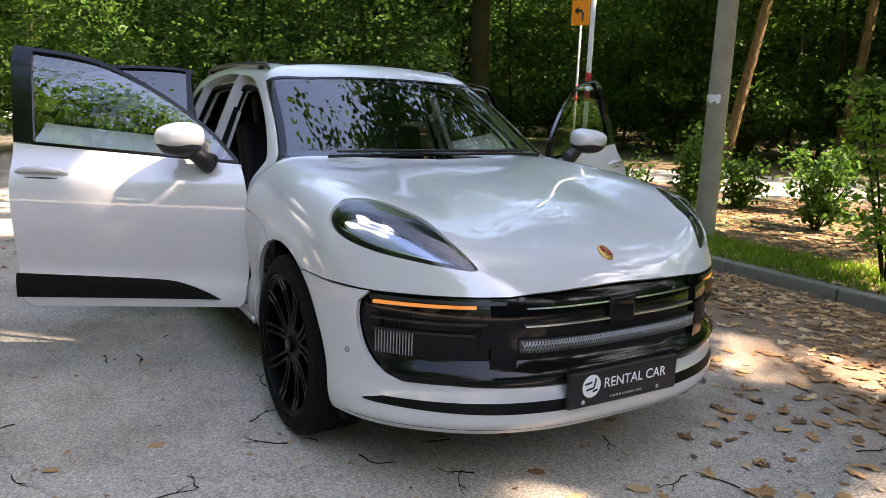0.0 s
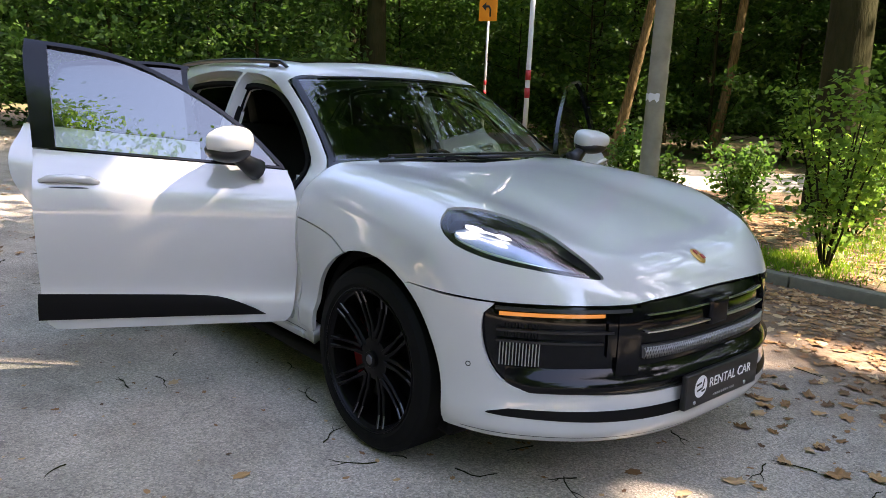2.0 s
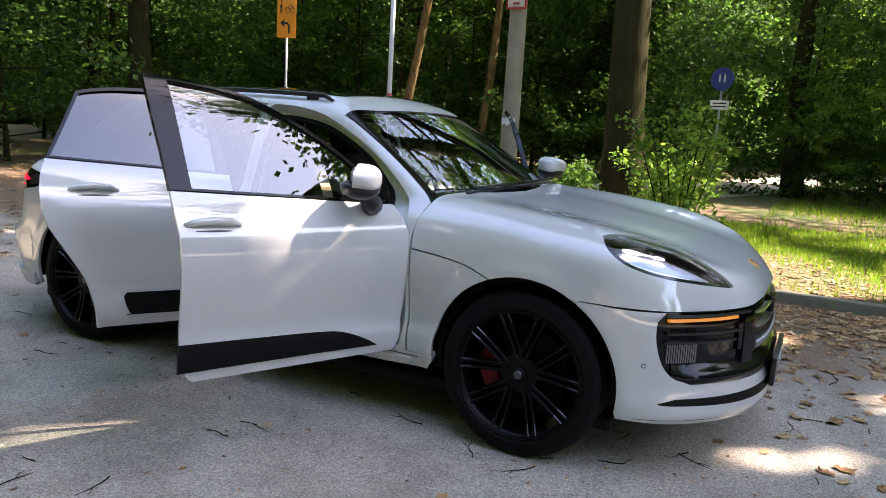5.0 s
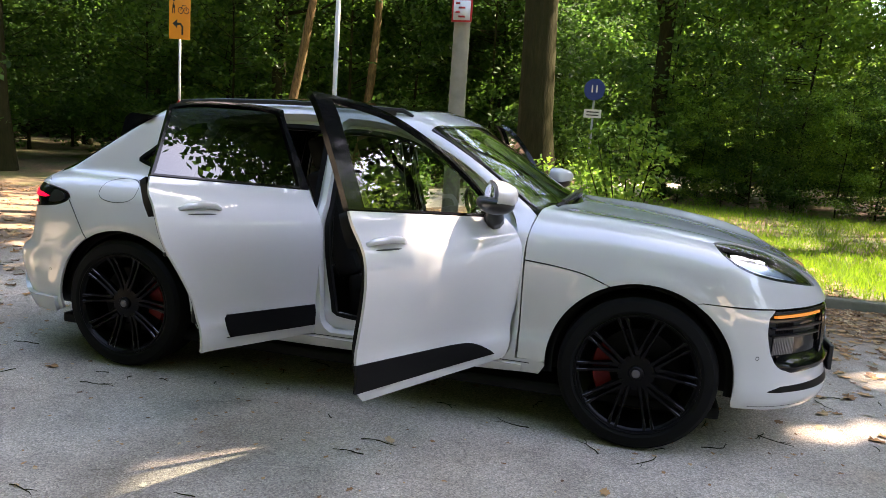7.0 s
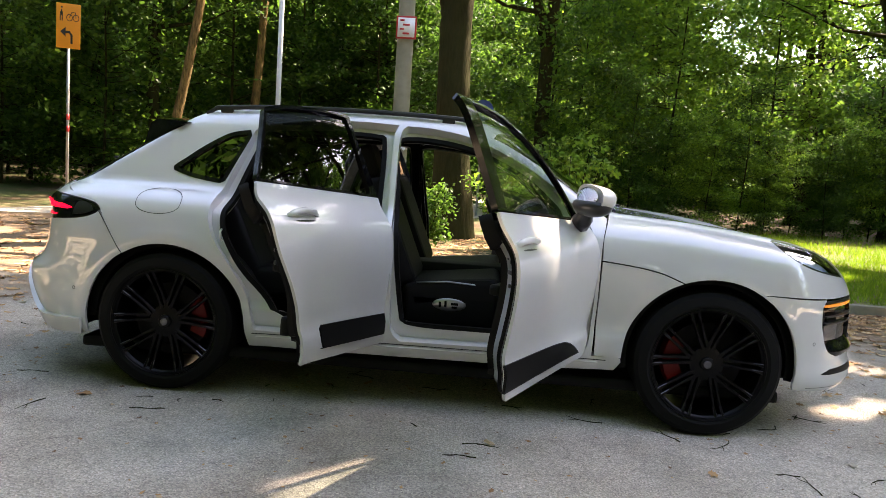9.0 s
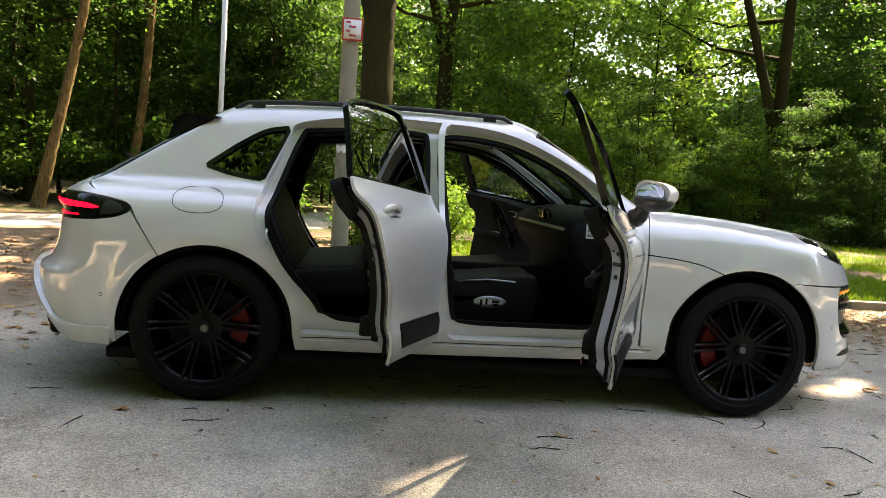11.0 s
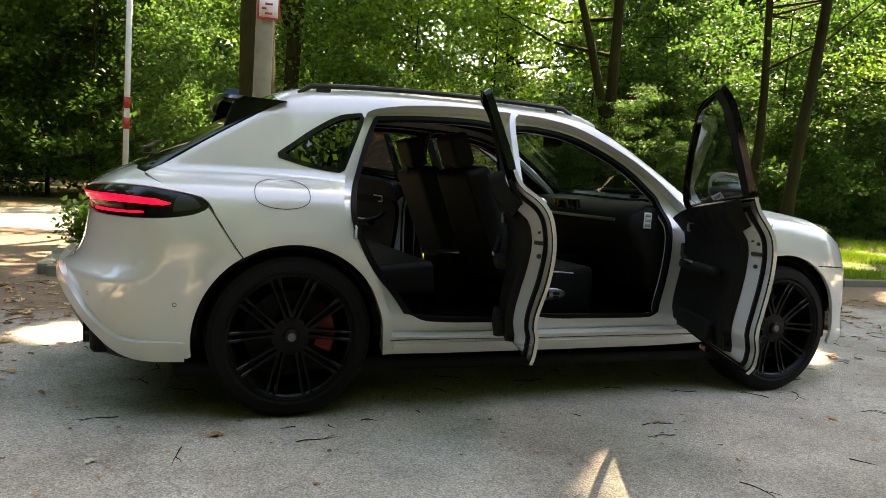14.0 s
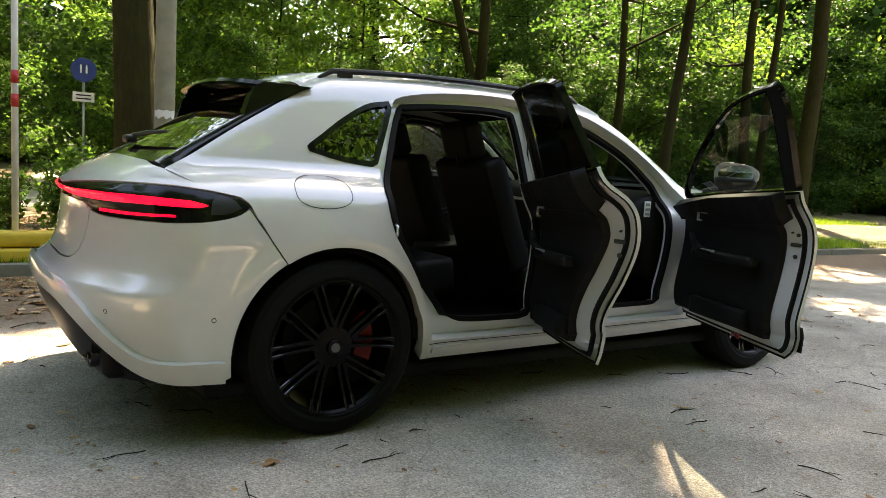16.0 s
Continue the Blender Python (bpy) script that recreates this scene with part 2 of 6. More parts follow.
def form(x, y, z):
    """Below nought inside the closed car's outer skin."""
    w = np.abs(y)
    ends = np.clip((np.abs(x) - .95) / .25, 0, 1)
    ends = ends * ends * (3 - 2 * ends)
    side = PLAN(x) + SIDE(z) * (1 - ends) + ENDS(z) * ends
    for hub in (1.4035, -1.4035):
        r = np.hypot(x - hub, z - .35)
        side = side + .010 * np.exp(-((r - .45) / .05) ** 2)
    nose = np.clip((x - .9) / .8, 0, 1) * np.clip((2.25 - x) / .3, 0, 1)
    deck = DECK(x) + nose * (.024 * np.exp(-((w - .68) / .16) ** 2) - .007 * np.exp(-((w - .40) / .14) ** 2)) - .03 * np.clip(-x - 1.2, 0, 1) * (w / .7) ** 2
    low = smax(w - side, z - deck, .13)
    low = smax(low, x - (NOSE(z) - .56 * w ** 3.06), .09)
    low = smax(low, TAIL(z) + .34 * w ** 3 - x, .10)
    up = smax(w - (GREEN(x) - .40 * (z - 1.03) - .10 * np.clip(z - 1.2, 0, 1) ** 2), z - (ROOF(x) - .10 * w ** 2), .12)
    up = smax(up, (x - (1.03 - (z - 1.05) * 1.60 - .24 * w ** 2)) * .55, .05)
    up = smax(up, ((-2.02 + (z - 1.13) * 1.62 + .22 * w ** 2) - x) * .55, .05)
    up = smax(up, .93 - z, .05)
    h = np.maximum(.04 - np.abs(low - up), 0)
    return np.minimum(low, up) - h * h / .16


def ray_to_form(o, d, far, near=0.0):
    """The outermost place on the skin along rays o + t d, t from far down to near."""
    ts = np.linspace(far, near, 70)
    t1 = np.full(len(o), near)
    found = np.zeros(len(o), bool)
    for t in ts:
        p = o + d * t
        inside = (form(*p.T) < 0) & ~found
        t1[inside] = t
        found |= inside
    lo, hi = t1.copy(), t1 + (far - near) / 69
    for _ in range(22):
        m = (lo + hi) / 2
        p = o + d * m[:, None]
        inside = form(*p.T) < 0
        lo, hi = np.where(inside, m, lo), np.where(inside, hi, m)
    return o + d * ((lo + hi) / 2)[:, None]


def slope(p):
    e = 1e-3
    g = np.stack([form(*(p + np.eye(3)[i] * e).T) - form(*(p - np.eye(3)[i] * e).T) for i in range(3)], 1)
    return g / np.linalg.norm(g, axis=1)[:, None]


def by_side(q):
    """(x, z) on the right flank."""
    o = np.stack([q[:, 0], 0 * q[:, 0], q[:, 1]], 1)
    return ray_to_form(o, np.array([0, -1.0, 0]), 1.2, .3)


def by_roll(q):
    """(x, angle round the car's length, in units of 1 rad) on the right half."""
    o = np.stack([q[:, 0], 0 * q[:, 0], np.full(len(q), .55)], 1)
    d = np.stack([0 * q[:, 0], -np.cos(q[:, 1]), np.sin(q[:, 1])], 1)
    return ray_to_form(o, d, 1.2)


def by_front(q):
    """(angle round an upright axis, z), nought straight ahead, to the right positive."""
    o = np.stack([np.full(len(q), 1.5), 0 * q[:, 0], q[:, 1]], 1)
    d = np.stack([np.cos(q[:, 0]), -np.sin(q[:, 0]), 0 * q[:, 0]], 1)
    return ray_to_form(o, d, 1.3)


def by_rear(q):
    o = np.stack([np.full(len(q), -1.5), 0 * q[:, 0], q[:, 1]], 1)
    d = np.stack([-np.cos(q[:, 0]), -np.sin(q[:, 0]), 0 * q[:, 0]], 1)
    return ray_to_form(o, d, 1.3)


def by_top(q):
    """(x, y) from above."""
    o = np.stack([q[:, 0], q[:, 1], np.full(len(q), .6)], 1)
    return ray_to_form(o, np.array([0, 0, 1.0]), 1.2)


def roll_of(x, w, z):
    return (x, math.atan2(z - .55, w))


def front_of(x, w, z):
    return (math.atan2(w, x - 1.5), z)


def rear_of(x, w, z):
    return (math.atan2(w, -1.5 - x), z)


def in_polygon(pts, poly):
    x, y = pts[:, 0], pts[:, 1]
    inside = np.zeros(len(pts), bool)
    q = np.roll(poly, 1, 0)
    for (x1, y1), (x2, y2) in zip(poly, q):
        if y1 != y2:
            inside ^= ((y1 > y) != (y2 > y)) & (x < (x2 - x1) * (y - y1) / (y2 - y1) + x1)
    return inside


def sheet(shape, holes=(), step=0.03):
    """Triangles that fill an outline less its holes."""
    from mathutils.geometry import delaunay_2d_cdt
    loops = [np.asarray(shape)] + [np.asarray(h) for h in holes]
    lo, hi = loops[0].min(0), loops[0].max(0)
    gx, gy = np.meshgrid(np.arange(lo[0] + step / 2, hi[0], step), np.arange(lo[1] + step / 2, hi[1], step))
    gx[::2] += step / 2
    grid = np.stack([gx.ravel(), gy.ravel()], 1)
    rim = np.concatenate(loops)
    keep = in_polygon(grid, loops[0])
    for h in loops[1:]:
        keep &= ~in_polygon(grid, h)
    grid = grid[keep]
    if len(grid):
        near = np.concatenate([np.sqrt(((g[:, None] - rim[None]) ** 2).sum(2)).min(1) for g in np.array_split(grid, max(1, len(grid) // 800))])
        grid = grid[near > step * .45]
    edges, n = [], 0
    for h in loops:
        edges += [(n + i, n + (i + 1) % len(h)) for i in range(len(h))]
        n += len(h)
    v = [Vector(p) for p in np.concatenate([rim, grid])]
    out = delaunay_2d_cdt(v, edges, [], 0, 1e-7)
    pts = np.array([tuple(p) for p in out[0]])
    tri = np.array([f for f in out[2] if len(f) == 3])
    mid = pts[tri].mean(1)
    keep = in_polygon(mid, loops[0])
    for h in loops[1:]:
        keep &= ~in_polygon(mid, h)
    return pts, tri[keep]


def panel_mesh(name, project, shape, holes=(), step=0.03, lift=0.0, rim=0.02, flare=0.0, mirror=False, both=False):
    """A pressed panel on the skin: smooth outside, its rim turned inwards, and outwards by flare. mirror: the other side's; both: the two halves in one."""
    pts, tri = sheet(shape, holes, step)
    p3 = project(pts)
    nm = slope(p3)
    p3 = p3 + nm * lift
    if both:
        p3[np.abs(p3[:, 1]) < 2e-3, 1] = 0
    a, b, c = p3[tri[:, 0]], p3[tri[:, 1]], p3[tri[:, 2]]
    back = (np.cross(b - a, c - a) * nm[tri].mean(1)).sum(1) < 0
    tri[back] = tri[back][:, ::-1]
    count = {}
    for f in tri:
        for i in range(3):
            e = (f[i], f[(i + 1) % 3])
            count[e] = 1
    border = [e for e in count if (e[1], e[0]) not in count]
    if both:
        border = [e for e in border if abs(p3[e[0], 1]) > 1e-6 or abs(p3[e[1], 1]) > 1e-6]
    verts, norms, faces = [p3], [nm], [tri]
    if rim and border:
        idx = sorted({i for e in border for i in e})
        at = {i: k for k, i in enumerate(idx)}
        n0 = len(p3)
        inner = p3[idx] - nm[idx] * rim
        out = np.zeros((len(idx), 3))
        for i, j in border:
            n = np.cross(p3[j] - p3[i], nm[i])
            n /= np.linalg.norm(n) + 1e-9
            out[at[i]] += n
            out[at[j]] += n
        out /= np.linalg.norm(out, axis=1)[:, None] + 1e-9
        inner = inner + out * flare
        verts += [p3[idx], inner]
        side = out if rim > 0 else -out
        norms += [side, side]
        k = len(idx)
        quads = []
        for i, j in border:
            a, b = n0 + at[i], n0 + at[j]
            quads += [(b, a, a + k), (b, a + k, b + k)]
        faces.append(np.array(quads))
    v, n, f = np.concatenate(verts), np.concatenate(norms), np.concatenate(faces)
    flip = np.array([1, -1, 1])
    if mirror:
        v, n, f = v * flip, n * flip, f[:, ::-1]
    if both:
        k = len(v)
        f = np.concatenate([f, f[:, ::-1] + k])
        v, n = np.concatenate([v, v * flip]), np.concatenate([n, n * flip])
    me = bpy.data.meshes.new(name)
    me.from_pydata(v.tolist(), [], f.tolist())
    me.polygons.foreach_set("use_smooth", [True] * len(me.polygons))
    me.normals_split_custom_set_from_vertices(n.tolist())
    return me


def panel(name, mat, parent, project, shape, label="", **kw):
    return part_mesh(name, panel_mesh(name, project, shape, **kw), mat, parent, label, smooth=False)


def inset(shape, d):
    """The outline moved inwards by d."""
    p = np.asarray(shape)
    a, b = np.roll(p, 1, 0), np.roll(p, -1, 0)
    t = b - a
    t /= np.linalg.norm(t, axis=1)[:, None] + 1e-9
    n = np.stack([-t[:, 1], t[:, 0]], 1)
    area = (p[:, 0] * b[:, 1] - b[:, 0] * p[:, 1]).sum()
    return p + n * d * (1 if area > 0 else -1)


def shrunk(shape, d):
    """The outline moved inwards by d, without the folds that tight corners make."""
    p = np.asarray(shape)
    q = inset(p, d)
    gap = np.sqrt(((q[:, None] - p[None]) ** 2).sum(2)).min(1)
    return q[(gap > .93 * d) & in_polygon(q, p)]


def arch(hub, r, z0, a0, a1, n=9):
    return [(hub + r * math.cos(radians(a0 + (a1 - a0) * k / (n - 1))), z0 + r * math.sin(radians(a0 + (a1 - a0) * k / (n - 1)))) for k in range(n)]


FRONT_ARCH, REAR_ARCH = (1.4035, .432, .362), (-1.4035, .425, .345)
DOOR_FRONT = outline([(-.16, .345), (.3, .352), (.765, .36)], [(.765, .36), (.80, .40), (.815, .6), (.81, .85), (.785, .98), (.745, 1.055)],
                     [(.745, 1.055), (.60, 1.18), (.40, 1.305), (.15, 1.415), (-.05, 1.455), (-.215, 1.464)],
                     [(-.215, 1.464), (-.248, 1.40), (-.242, 1.05), (-.232, .8), (-.222, .5), (-.205, .39), (-.16, .345)])
DOOR_REAR = outline([(-.93, .345), (-.6, .34), (-.25, .345)], [(-.25, .345), (-.25, .5), (-.26, .8), (-.27, 1.05), (-.282, 1.38), (-.262, 1.466)],
                    [(-.262, 1.466), (-.5, 1.472), (-.8, 1.452), (-1.0, 1.415), (-1.045, 1.385)],
                    [(-1.045, 1.385), (-1.10, 1.24), (-1.155, 1.09), (-1.19, .97), (-1.165, .84), (-1.07, .69), (-.99, .56), (-.95, .44), (-.93, .345)])
LEAF_FRONT = outline([(-.17, .328), (.3, .338), (.765, .35)], [(.765, .35), (.80, .40), (.815, .6), (.81, .85), (.785, .98), (.745, 1.055)],
                     [(.745, 1.055), (.60, 1.19), (.40, 1.322), (.15, 1.44), (-.05, 1.487), (-.308, 1.508)],
                     [(-.308, 1.508), (-.300, 1.40), (-.252, 1.07), (-.236, .8), (-.226, .5), (-.212, .38), (-.17, .328)])
LEAF_REAR = outline([(-.935, .325), (-.6, .325), (-.25, .33)], [(-.25, .33), (-.25, .5), (-.26, .8), (-.27, 1.05), (-.345, 1.40), (-.34, 1.478)],
                    [(-.34, 1.478), (-.5, 1.487), (-.8, 1.472), (-.95, 1.448), (-.995, 1.432)],
                    [(-.995, 1.432), (-1.08, 1.25), (-1.155, 1.09), (-1.19, .97), (-1.165, .84), (-1.07, .69), (-.99, .56), (-.953, .44), (-.935, .325)])
OPEN_FRONT = outline([(.50, .43), (.2, .428), (-.08, .432), (-.16, .47), (-.195, .66), (-.215, .9), (-.245, 1.2), (-.268, 1.37), (-.22, 1.415), (-.05, 1.415), (.15, 1.375), (.40, 1.262), (.56, 1.14), (.635, 1.04), (.64, .8), (.625, .55), (.58, .445), (.50, .43)])
OPEN_REAR = outline([(-.40, .41), (-.68, .415), (-.80, .44), (-.90, .53), (-1.02, .68), (-1.11, .84), (-1.13, .97), (-1.095, 1.10), (-1.00, 1.36), (-.93, 1.40), (-.6, 1.425), (-.38, 1.42), (-.335, 1.37), (-.325, 1.0), (-.32, .6), (-.335, .44), (-.40, .41)])
QUARTER_GLASS = outline([(-1.46, 1.148), (-1.33, 1.115), (-1.19, 1.098), (-1.165, 1.11)], [(-1.165, 1.11), (-1.06, 1.36), (-1.07, 1.385)], [(-1.07, 1.385), (-1.18, 1.36), (-1.30, 1.29), (-1.40, 1.215), (-1.465, 1.165), (-1.46, 1.148)])
ROOF_EDGE = [(-1.46, 1.395), (-1.2, 1.437), (-.9, 1.473), (-.6, 1.489), (-.2, 1.492), (.05, 1.472), (.25, 1.425), (.45, 1.325), (.65, 1.20), (.80, 1.095), (.86, 1.05)]
GATE_EDGE = [(-1.80, .955), (-1.95, 1.0), (-2.03, 1.045)]
GLASS_EDGE = [(-2.03, 1.045), (-1.93, 1.10), (-1.75, 1.22), (-1.55, 1.345), (-1.46, 1.395)]
LAMP_TIP = (-1.765, .92)


# ---- the car ----
car = thing("car", "white five-door sport utility car parked with all doors open", "car")
BELT = lambda x: 1.066 - .045 * x


def side_points(pts):
    return by_side(np.array(pts, float))


def as_roll(pts):
    return [(p[0], math.atan2(p[2] - .55, -p[1])) for p in side_points(pts)]


def as_front(pts):
    return [(math.atan2(-p[1], p[0] - 1.5), p[2]) for p in side_points(pts)]


def as_rear(pts):
    return [(math.atan2(-p[1], -1.5 - p[0]), p[2]) for p in side_points(pts)]


def clip(shape, below=True):
    """The part of a side outline below (or above) the belt line."""
    keep = [(z < BELT(x)) == below for x, z in shape]
    n = len(shape)
    start = next(i for i in range(n) if keep[i] and not keep[i - 1])
    run = []
    for k in range(n):
        if not keep[(start + k) % n]:
            break
        run.append(tuple(shape[(start + k) % n]))
    a, b = run[-1], run[0]
    xa, xb = a[0], b[0]
    m = max(2, int(abs(xb - xa) / .02))
    gap = -.003 if below else .003
    line = [(xa + (xb - xa) * k / m, BELT(xa + (xb - xa) * k / m) + gap) for k in range(m + 1)]
    return np.array(run + line)


fa = lambda a0, a1, n=9: arch(FRONT_ARCH[0], FRONT_ARCH[1], FRONT_ARCH[2], a0, a1, n)
ra = lambda a0, a1, n=9: arch(REAR_ARCH[0], REAR_ARCH[1], REAR_ARCH[2], a0, a1, n)
SEAM_END = (.835, .845)
body_shape = outline([(.945, .285), (.5, .262), (-.5, .25), (-.962, .252)], [(-.962, .252), ra(0, 1, 2)[0]], ra(0, 122, 14),
                     [ra(122, 123, 2)[0], (-1.70, .80), LAMP_TIP], [LAMP_TIP] + GATE_EDGE, GLASS_EDGE, ROOF_EDGE,
                     [(.86, 1.05), (.838, .95), (.832, .845), (.832, .6), (.825, .352)], [(.825, .352), (.97, .352), (.945, .285)])
for flip in (False, True):
    kw = dict(mirror=flip)
    body = panel("body_side", PAINT, car, by_side, body_shape, holes=(DOOR_FRONT, DOOR_REAR, QUARTER_GLASS), step=.03, rim=.06, **kw)
    panel("door_jamb", PAINT, body, by_side, inset(DOOR_FRONT, -.01), holes=(OPEN_FRONT,), step=.04, lift=-.058, rim=.04, **kw)
    panel("door_jamb", PAINT, body, by_side, inset(DOOR_REAR, -.006), holes=(OPEN_REAR,), step=.04, lift=-.058, rim=.04, **kw)
    for hole in (OPEN_FRONT, OPEN_REAR):
        panel("door_seal", RUBBER, body, by_side, inset(hole, -.012), holes=(inset(hole, .012),), step=.04, lift=-.045, rim=.03, **kw)
    panel("quarter_window", TINT, body, by_side, inset(QUARTER_GLASS, .012), step=.05, lift=-.010, rim=0, **kw)
    panel("quarter_window_frame", GLOSS_BLACK, body, by_side, inset(QUARTER_GLASS, -.004), holes=(inset(QUARTER_GLASS, .018),), step=.05, lift=.003, rim=.03, **kw)
    panel("front_fender", PAINT, car, by_side, outline([(.838, .357), (.972, .357)], fa(180, 112, 9), [fa(112, 111, 2)[0], (1.13, .802), (1.0, .825), (.84, .840)], [(.84, .840), (.838, .6), (.838, .357)]), step=.03, **kw)
    flap = [(-1.465 + .118 * math.cos(a) * (1 if math.cos(a) > 0 else 1.0), .985 + .062 * (abs(math.sin(a)) ** .7) * (1 if math.sin(a) > 0 else -1)) for a in np.linspace(0, 2 * math.pi, 40)[:-1]]
    if not flip:
        panel("fuel_flap_gap", SATIN_BLACK, body, by_side, inset(np.array(flap), -.0035), holes=(flap,), step=.03, lift=.0012, rim=0, **kw)
    liner = lathe_bm([(.40, .02), (.445, .03), (.445, .36), (.12, .36)], 40)
    for arch_at in (FRONT_ARCH, REAR_ARCH):
        b = liner.copy()
        bmesh.ops.translate(b, vec=(arch_at[0], -.905, arch_at[2]), verts=b.verts)
        bmesh.ops.delete(b, geom=[v for v in b.verts if v.co.z < .29], context="VERTS")
        if flip:
            bmesh.ops.scale(b, vec=(1, -1, 1), verts=b.verts)
        part("wheel_arch_liner", b, PLASTIC, car)
    liner.free()

# bonnet with its lamp openings
bonnet_rim = as_roll([(1.66, .737)] + fa(58, 111, 8) + [(1.13, .808), (1.0, .831), (.84, .847), (.842, .95), (.862, 1.03)])
MASK_TOP = [(1.06, .722), (.92, .7215), (.78, .7215), (.65, .722), (.545, .723), (.50, .727), (.46, .7305), (.34, .7345), (.2, .7385), (.08, .7405), (0, .741)]
edge_pts = by_front(np.array([(f, z + .004) for f, z in MASK_TOP[::-1]]))
front_edge = [(float(q[0]), math.pi / 2 if i == 0 else math.atan2(q[2] - .55, -q[1])) for i, q in enumerate(edge_pts)]
front_edge.append(roll_of(1.82, .92, .730))
nose_tip = front_edge[0]
bonnet_shape = outline(front_edge + [bonnet_rim[0]], bonnet_rim[:9], bonnet_rim[8:12], bonnet_rim[11:],
                       [bonnet_rim[-1], roll_of(.90, .62, 1.085), roll_of(.985, .3, 1.09), roll_of(1.02, 0, 1.085)], [roll_of(1.02, 0, 1.085), nose_tip], step=.025)
bonnet_shape[np.abs(bonnet_shape[:, 1] - math.pi / 2) < 1e-4, 1] = math.pi / 2
LAMP = outline([(1.685, .500), (1.725, .540), (1.82, .568), (1.97, .568), (2.10, .518), (2.165, .476), (2.19, .443), (2.165, .410), (2.08, .373), (1.95, .352), (1.82, .368), (1.73, .425), (1.685, .500)], step=.02)
bonnet = part_mesh("bonnet", panel_mesh("bonnet", by_roll, bonnet_shape, holes=(LAMP,), step=.028, both=True), PAINT, car, smooth=False)
for flip in (False, True):
    lamp = panel("headlamp", GLOSS_BLACK, car, by_roll, inset(LAMP, .002), step=.03, lift=-.075, rim=-.06, mirror=flip, label="headlamp with four lit daylight points behind clear glass")
    panel("lens", LENS, lamp, by_roll, inset(LAMP, .004), step=.03, lift=-.004, rim=0, mirror=flip)
    panel("lamp_surround", STRIP_BLACK, lamp, by_roll, inset(LAMP, .003), holes=(outline([(1.715, .490), (1.75, .522), (1.84, .535), (1.96, .522), (2.07, .480), (2.150, .450), (2.165, .435), (2.07, .393), (1.95, .370), (1.83, .384), (1.75, .430), (1.715, .490)]),), step=.03, lift=-.010, rim=.03, mirror=flip)
    plate_low = panel("lamp_plate", LAMP_PLATE, lamp, by_roll, outline([(1.80, .398), (1.92, .374), (2.05, .388), (2.15, .430), (2.16, .442), (2.08, .470), (2.02, .474), (1.95, .455), (1.86, .425), (1.80, .398)]), step=.03, lift=-.045, rim=.01, mirror=flip)
    panel("lamp_blade", GLOSS_BLACK, lamp, by_roll, outline([(1.86, .515), (1.97, .505), (2.06, .470), (2.12, .447)], [(2.12, .447), (2.04, .468), (1.95, .488), (1.86, .515)]), step=.02, lift=-.030, rim=.01, mirror=flip)
    panel("trim_line", CHROME, plate_low, by_roll, outline([(1.80, .392), (1.92, .376), (2.05, .390), (2.15, .432)], [(2.15, .432), (2.05, .397), (1.92, .383), (1.80, .398), (1.80, .392)]), step=.02, lift=-.028, rim=.01, mirror=flip)
    panel("led_housing", SILVER, lamp, by_roll, outline([(1.755, .46), (1.80, .505), (1.90, .515), (1.97, .49), (1.99, .455), (1.95, .415), (1.85, .402), (1.78, .42), (1.755, .46)]), step=.03, lift=-.052, rim=.01, mirror=flip)
    for dx, dr, ln in ((1.815, .487, .040), (1.925, .489, .026), (1.825, .432, .042), (1.935, .436, .028)):
        panel("light_point", WHITE_LIGHT, lamp, by_roll, outline([(dx - ln, dr), (dx - .4 * ln, dr + .009), (dx + .5 * ln, dr + .008), (dx + ln, dr)], [(dx + ln, dr), (dx + .4 * ln, dr - .007), (dx - .5 * ln, dr - .007), (dx - ln, dr)], step=.01), step=.02, lift=-.035, rim=.01, mirror=flip)
    for dr in (.488, .434):
        panel("light_bar", WHITE_LIGHT, lamp, by_roll, outline([(1.84, dr - .0025), (1.92, dr - .0015)], [(1.92, dr - .0015), (1.92, dr + .0025)], [(1.92, dr + .0025), (1.84, dr + .0025)], [(1.84, dr + .0025), (1.84, dr - .0025)], step=.01), step=.02, lift=-.037, rim=.006, mirror=flip)
badge = lathe_bm([(.0, .008), (.018, .008), (.027, .004), (.029, 0)], 24, "z")
bmesh.ops.scale(badge, vec=(1.3, 1, 1), verts=badge.verts)
spot = by_top(np.array([(2.215, 0.0)]))[0]
tilt = pose(*spot, 0, math.degrees(math.atan2(slope(spot[None])[0][0], slope(spot[None])[0][2])), 0)
bmesh.ops.transform(badge, matrix=tilt, verts=badge.verts)
shield = part("badge", badge, GOLD, bonnet, "small gold and red shield badge")
b = box_bm((.022, .016, .004), (.012, .009, .009), .001)
box_bm((.022, .016, .004), (-.012, -.009, .009), .001, bm=b)
bmesh.ops.transform(b, matrix=tilt, verts=b.verts)
part("badge_field", b, CREST_RED, shield)

